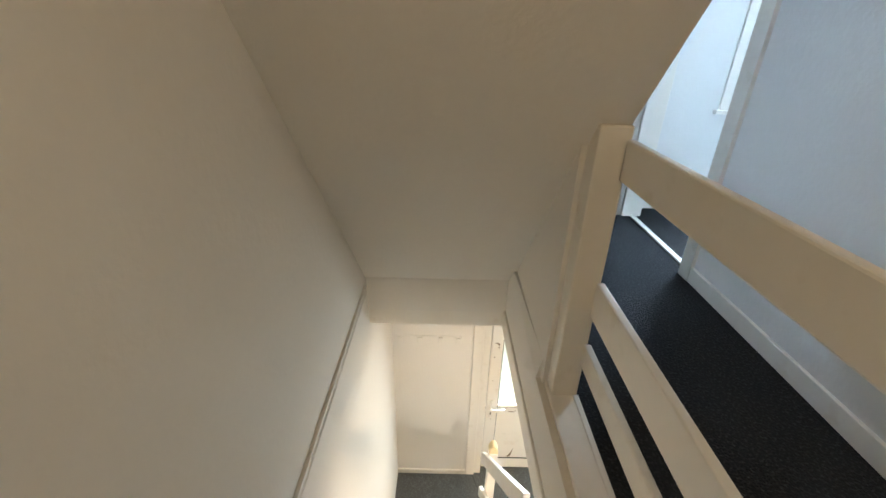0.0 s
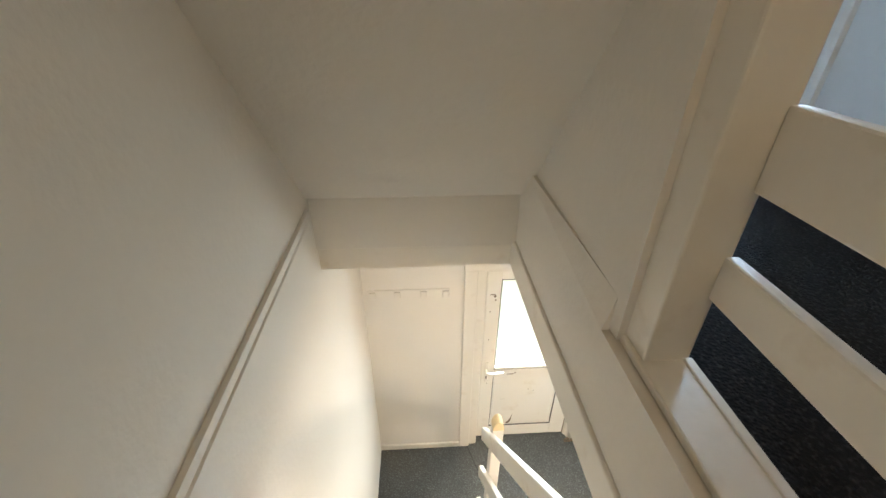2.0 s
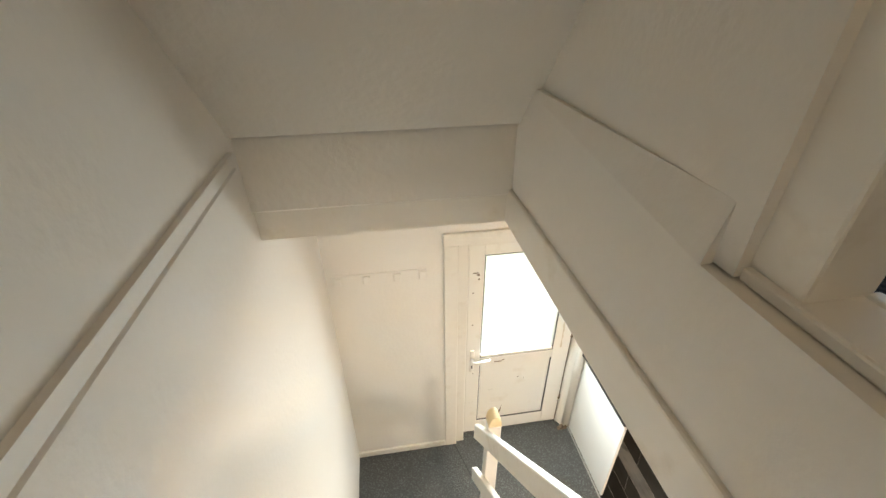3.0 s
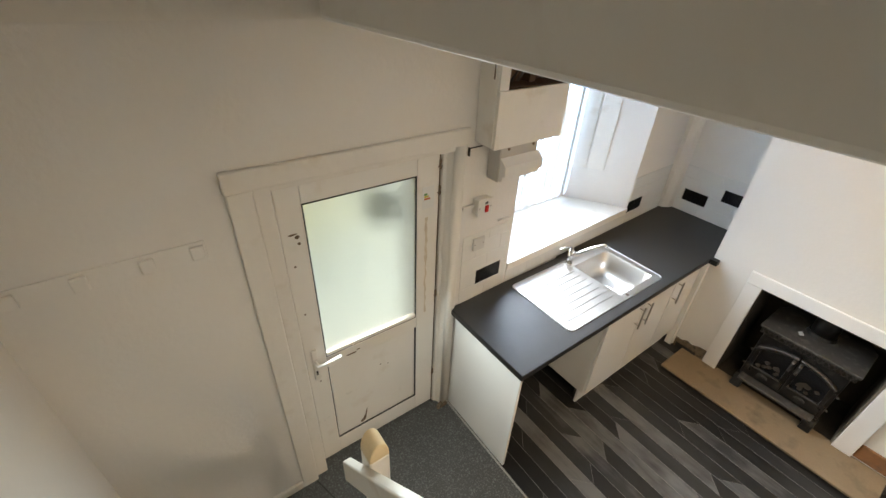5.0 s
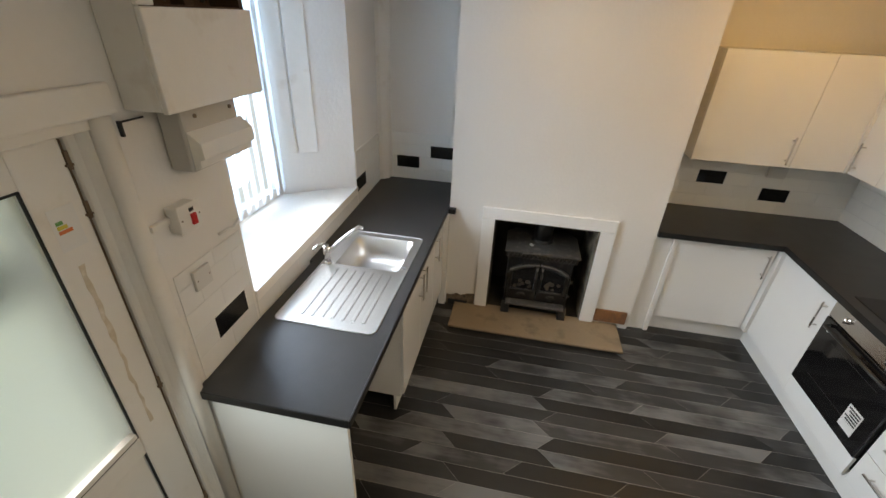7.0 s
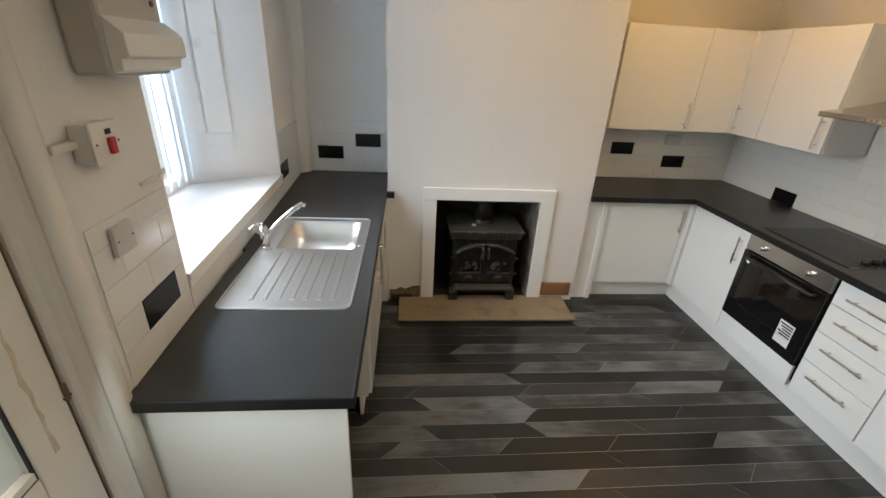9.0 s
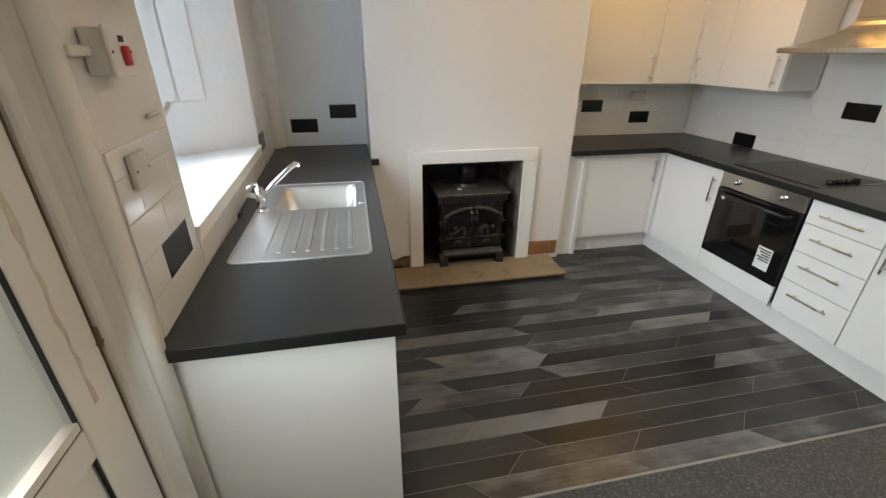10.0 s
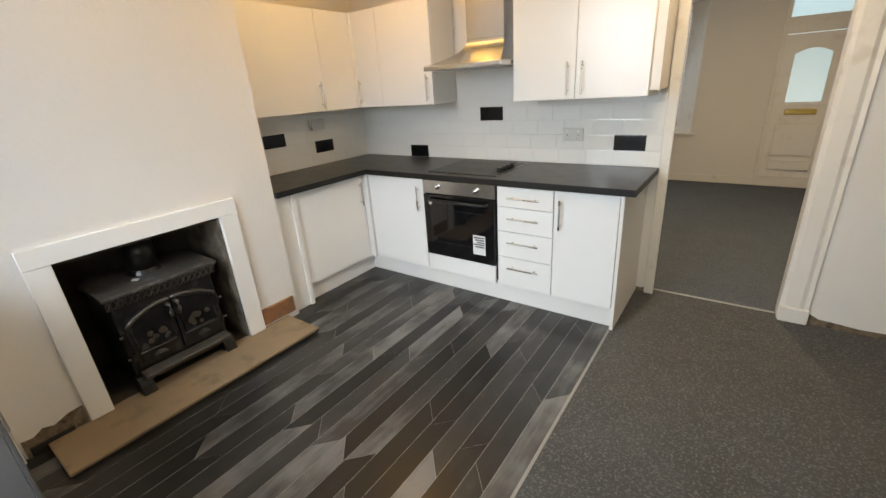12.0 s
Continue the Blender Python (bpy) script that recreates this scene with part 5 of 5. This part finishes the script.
part("window_sill", box(0.10, 1.64, FY - 0.19, FY + 0.04, 0.645, 0.672, 0.004), GLOSS, fw)

# bedroom window
bw = thing("window_3", "bright bedroom window with white frame and sill", "window", kind="structure")
for x0, x1, z0, z1 in ((0.66, 0.73, 3.63, 4.75), (1.78, 1.85, 3.63, 4.75), (0.73, 1.78, 3.63, 3.70), (0.73, 1.78, 4.68, 4.75)):
    part("window_frame", box(x0, x1, 0.33, 0.40, z0, z1, 0.005), UPVC, bw)
pu = part("pane", box(0.73, 1.78, 0.363, 0.367, 3.70, 4.68), GLASS, bw)
pu.visible_shadow = False
part("window_sill", box(0.56, 1.95, 0.21, 0.33, 3.605, 3.632, 0.004), GLOSS, bw)
part("window_trim", boxes((0.59, 0.66, 0.232, 0.25, 3.632, 4.83), (1.85, 1.92, 0.232, 0.25, 3.632, 4.83), (0.66, 1.85, 0.232, 0.25, 4.75, 4.83), bevel=0.003), GLOSS, bw)

# added landing pendant, an unseen fitting for the fill lamp
pend = thing("added_pendant", "added unseen white pendant over the landing", "ceiling light")
part("rose", rod((PX, PY, UC - 0.03), (PX, PY, UC - 0.001), 0.05, 20, 0.03), PLASTIC, pend)
part("flex", rod((PX, PY, 4.86), (PX, PY, UC - 0.03), 0.004, 8), PLASTIC, pend)
part("holder", rod((PX, PY, 4.82), (PX, PY, 4.87), 0.02, 14), PLASTIC, pend)

# ceiling spots over the cooker side
spots = thing("spot_bar", "white ceiling spot bar with two warm bulbs", "ceiling light")
part("bar", box(1.30, 1.68, -2.62, -2.56, CZ - 0.03, CZ - 0.001, 0.006), PLASTIC, spots)
for sx_, sy_ in ((1.62, -2.72), (1.35, -2.45)):
    part("arm", rod((sx_, -2.59, CZ - 0.03), (sx_, sy_, 2.47), 0.008, 10), PLASTIC, spots)
    part("cup", rod((sx_, sy_, 2.445), (sx_, sy_, 2.485), 0.03, 16, 0.02), PLASTIC, spots)

# ceiling downlights, unseen; the last three are only fill
for x, y, pw_, soft_ in DOWNLIGHTS_AND_FILL:
    dl = thing("downlight", "assumed recessed ceiling downlight, out of view", "ceiling light", pose(x, y, CZ), "downlights")
    bm = bmesh.new()
    for a, b in ((0.045, 0.034),):
        ro = [bm.verts.new((a * math.cos(k * math.tau / 24), a * math.sin(k * math.tau / 24), -0.003)) for k in range(24)]
        ri = [bm.verts.new((b * math.cos(k * math.tau / 24), b * math.sin(k * math.tau / 24), -0.006)) for k in range(24)]
        rt = [bm.verts.new((b * math.cos(k * math.tau / 24), b * math.sin(k * math.tau / 24), -0.0005)) for k in range(24)]
        for k in range(24):
            j = (k + 1) % 24
            bm.faces.new((ro[k], ro[j], ri[j], ri[k]))
            bm.faces.new((ri[k], ri[j], rt[j], rt[k]))
    part("ring", bm, STEEL, dl)
    part("lens", rod((0, 0, -0.003), (0, 0, -0.0008), 0.033, 20), BULB, dl)
    lamp("downlight_or_fill_lamp", "AREA", pose(x, y, CZ - 0.008), pw_, SOFT if soft_ else WARM, 0.07)

# ---- small repeated pieces ----
# floor planks, each with slanted ends
floor_ob = bpy.data.objects["floor"]
rp = random.Random(11)
PW = 0.0985
row = 0
x = 0.027
while x < AR - 0.005:
    xe = min(x + PW, AR - 0.002)
    y = HY + 0.02 - rp.random() * 0.9
    slant = 0.052 if row % 2 else -0.052
    while y < BY + 0.09:
        ln_ = rp.choice((0.58, 0.68, 0.78, 0.88))
        a, b = max(y, HY + 0.084), min(y + ln_, BY)
        if b - a > 0.12:
            g = 0.0014
            part("plank", prism([(x + g, a + slant + g), (xe - g, a - slant + g), (xe - g, b - slant - g), (x + g, b + slant - g)], "z", -0.004, 0.0015), PLANK, floor_ob)
        y += ln_
    x += PW
    row += 1

# wall tiles, brick bond, shared meshes
tile_meshes = {}


def tile_mesh(w, h, material):
    key = (round(w, 3), round(h, 3), material.name)
    if key not in tile_meshes:
        bm = bmesh.new()
        lo = [bm.verts.new((u, 0, v)) for u, v in ((0, 0), (w, 0), (w, h), (0, h))]
        mi = [bm.verts.new((u, -0.0036, v)) for u, v in ((0, 0), (w, 0), (w, h), (0, h))]
        c = 0.005
        hi = [bm.verts.new((u, -0.0042, v)) for u, v in ((c, c), (w - c, c), (w - c, h - c), (c, h - c))]
        for k in range(4):
            j = (k + 1) % 4
            bm.faces.new((lo[k], lo[j], mi[j], mi[k]))
            bm.faces.new((mi[k], mi[j], hi[j], hi[k]))
        bm.faces.new(hi)
        tile_meshes[key] = mesh_of("tile", bm, material)
    return tile_meshes[key]


def tiling(wall, origin, turn, width, z0, z1, black, shift=0.0, tw=0.2, th=0.1013, joint=0.0012):
    """Tiles on a wall: origin and turn give the wall's start and the way it runs; black names the (row, place) of dark tiles along it."""
    holder = thing(wall, "white bevelled brick tiles with a few black ones", "wall tiles", kind="structure")
    base = Matrix.Translation(origin) @ Matrix.Rotation(radians(turn), 4, "Z")
    z, r = z0, 0
    while z + 0.02 < z1:
        h = min(th, z1 - z)
        starts = [b for rr, b in black if rr == r]
        u = shift - (tw + joint) * (0.5 if r % 2 else 0.0)
        if starts:
            u = starts[0] - (tw + joint) * math.ceil(starts[0] / (tw + joint))
        while u < width - 0.01:
            a, b = max(u, 0), min(u + tw, width)
            if b - a > 0.015:
                dark = any(abs(u - s_) < 0.06 for s_ in starts)
                ob = new("tile", tile_mesh(b - a, h, TILE_BLACK if dark else TILE))
                ob.parent = holder
                ob.matrix_basis = base @ Matrix.Translation((a, 0, z))
            u += tw + joint
        z += th + joint
        r += 1
    return holder


# the tiles face -y in their own frame
tiling("cooker_wall_tiles", (AR - 0.002, HY + 0.001, 0), 180, AR + 0.055, WZ1 + 0.002, 1.369, [(0, AR - 2.03), (1, AR - 0.24), (3, AR - 1.28)])
tiling("alcove_tiles", (AR - 0.001, B1 - 0.002, 0), -90, -HY + B1 - 0.012, WZ1 + 0.002, 1.369, [(2, 0.37), (1, 0.86)])
tiling("sink_alcove_tiles", (AL - 0.001, BY - 0.002, 0), -90, 0.595, WZ1 + 0.002, 1.33, [(1, 0.045), (2, 0.345)])
tiling("sink_wall_tiles", (0.055, by(0.055) - 0.001, 0), 1.95, 0.375, WZ1 + 0.002, 1.385, [(1, 0.125)])
tiling("sink_wall_tiles", (0.45, by(0.45) - 0.001, 0), 1.95, 1.38, WZ1 + 0.002, 1.012, [])
tiling("sink_wall_tiles", (1.84, by(1.84) - 0.001, 0), 1.95, 0.57, WZ1 + 0.002, 1.33, [(1, 0.0)])

# brick front across the street
bm = bmesh.new()
bmesh.ops.create_cube(bm, size=1.0, matrix=Matrix.Diagonal((0.32, 0.02, 0.098, 1)))
brick_mesh = mesh_of("brick", bm, FACADE)
for r in range(30):
    for c in range(10):
        b = new("brick", brick_mesh)
        b.parent = wall_out
        b.matrix_basis = pose(0.06 + 0.335 * c + (0.167 if r % 2 else 0), -9.606, 0.5 + 0.113 * r)
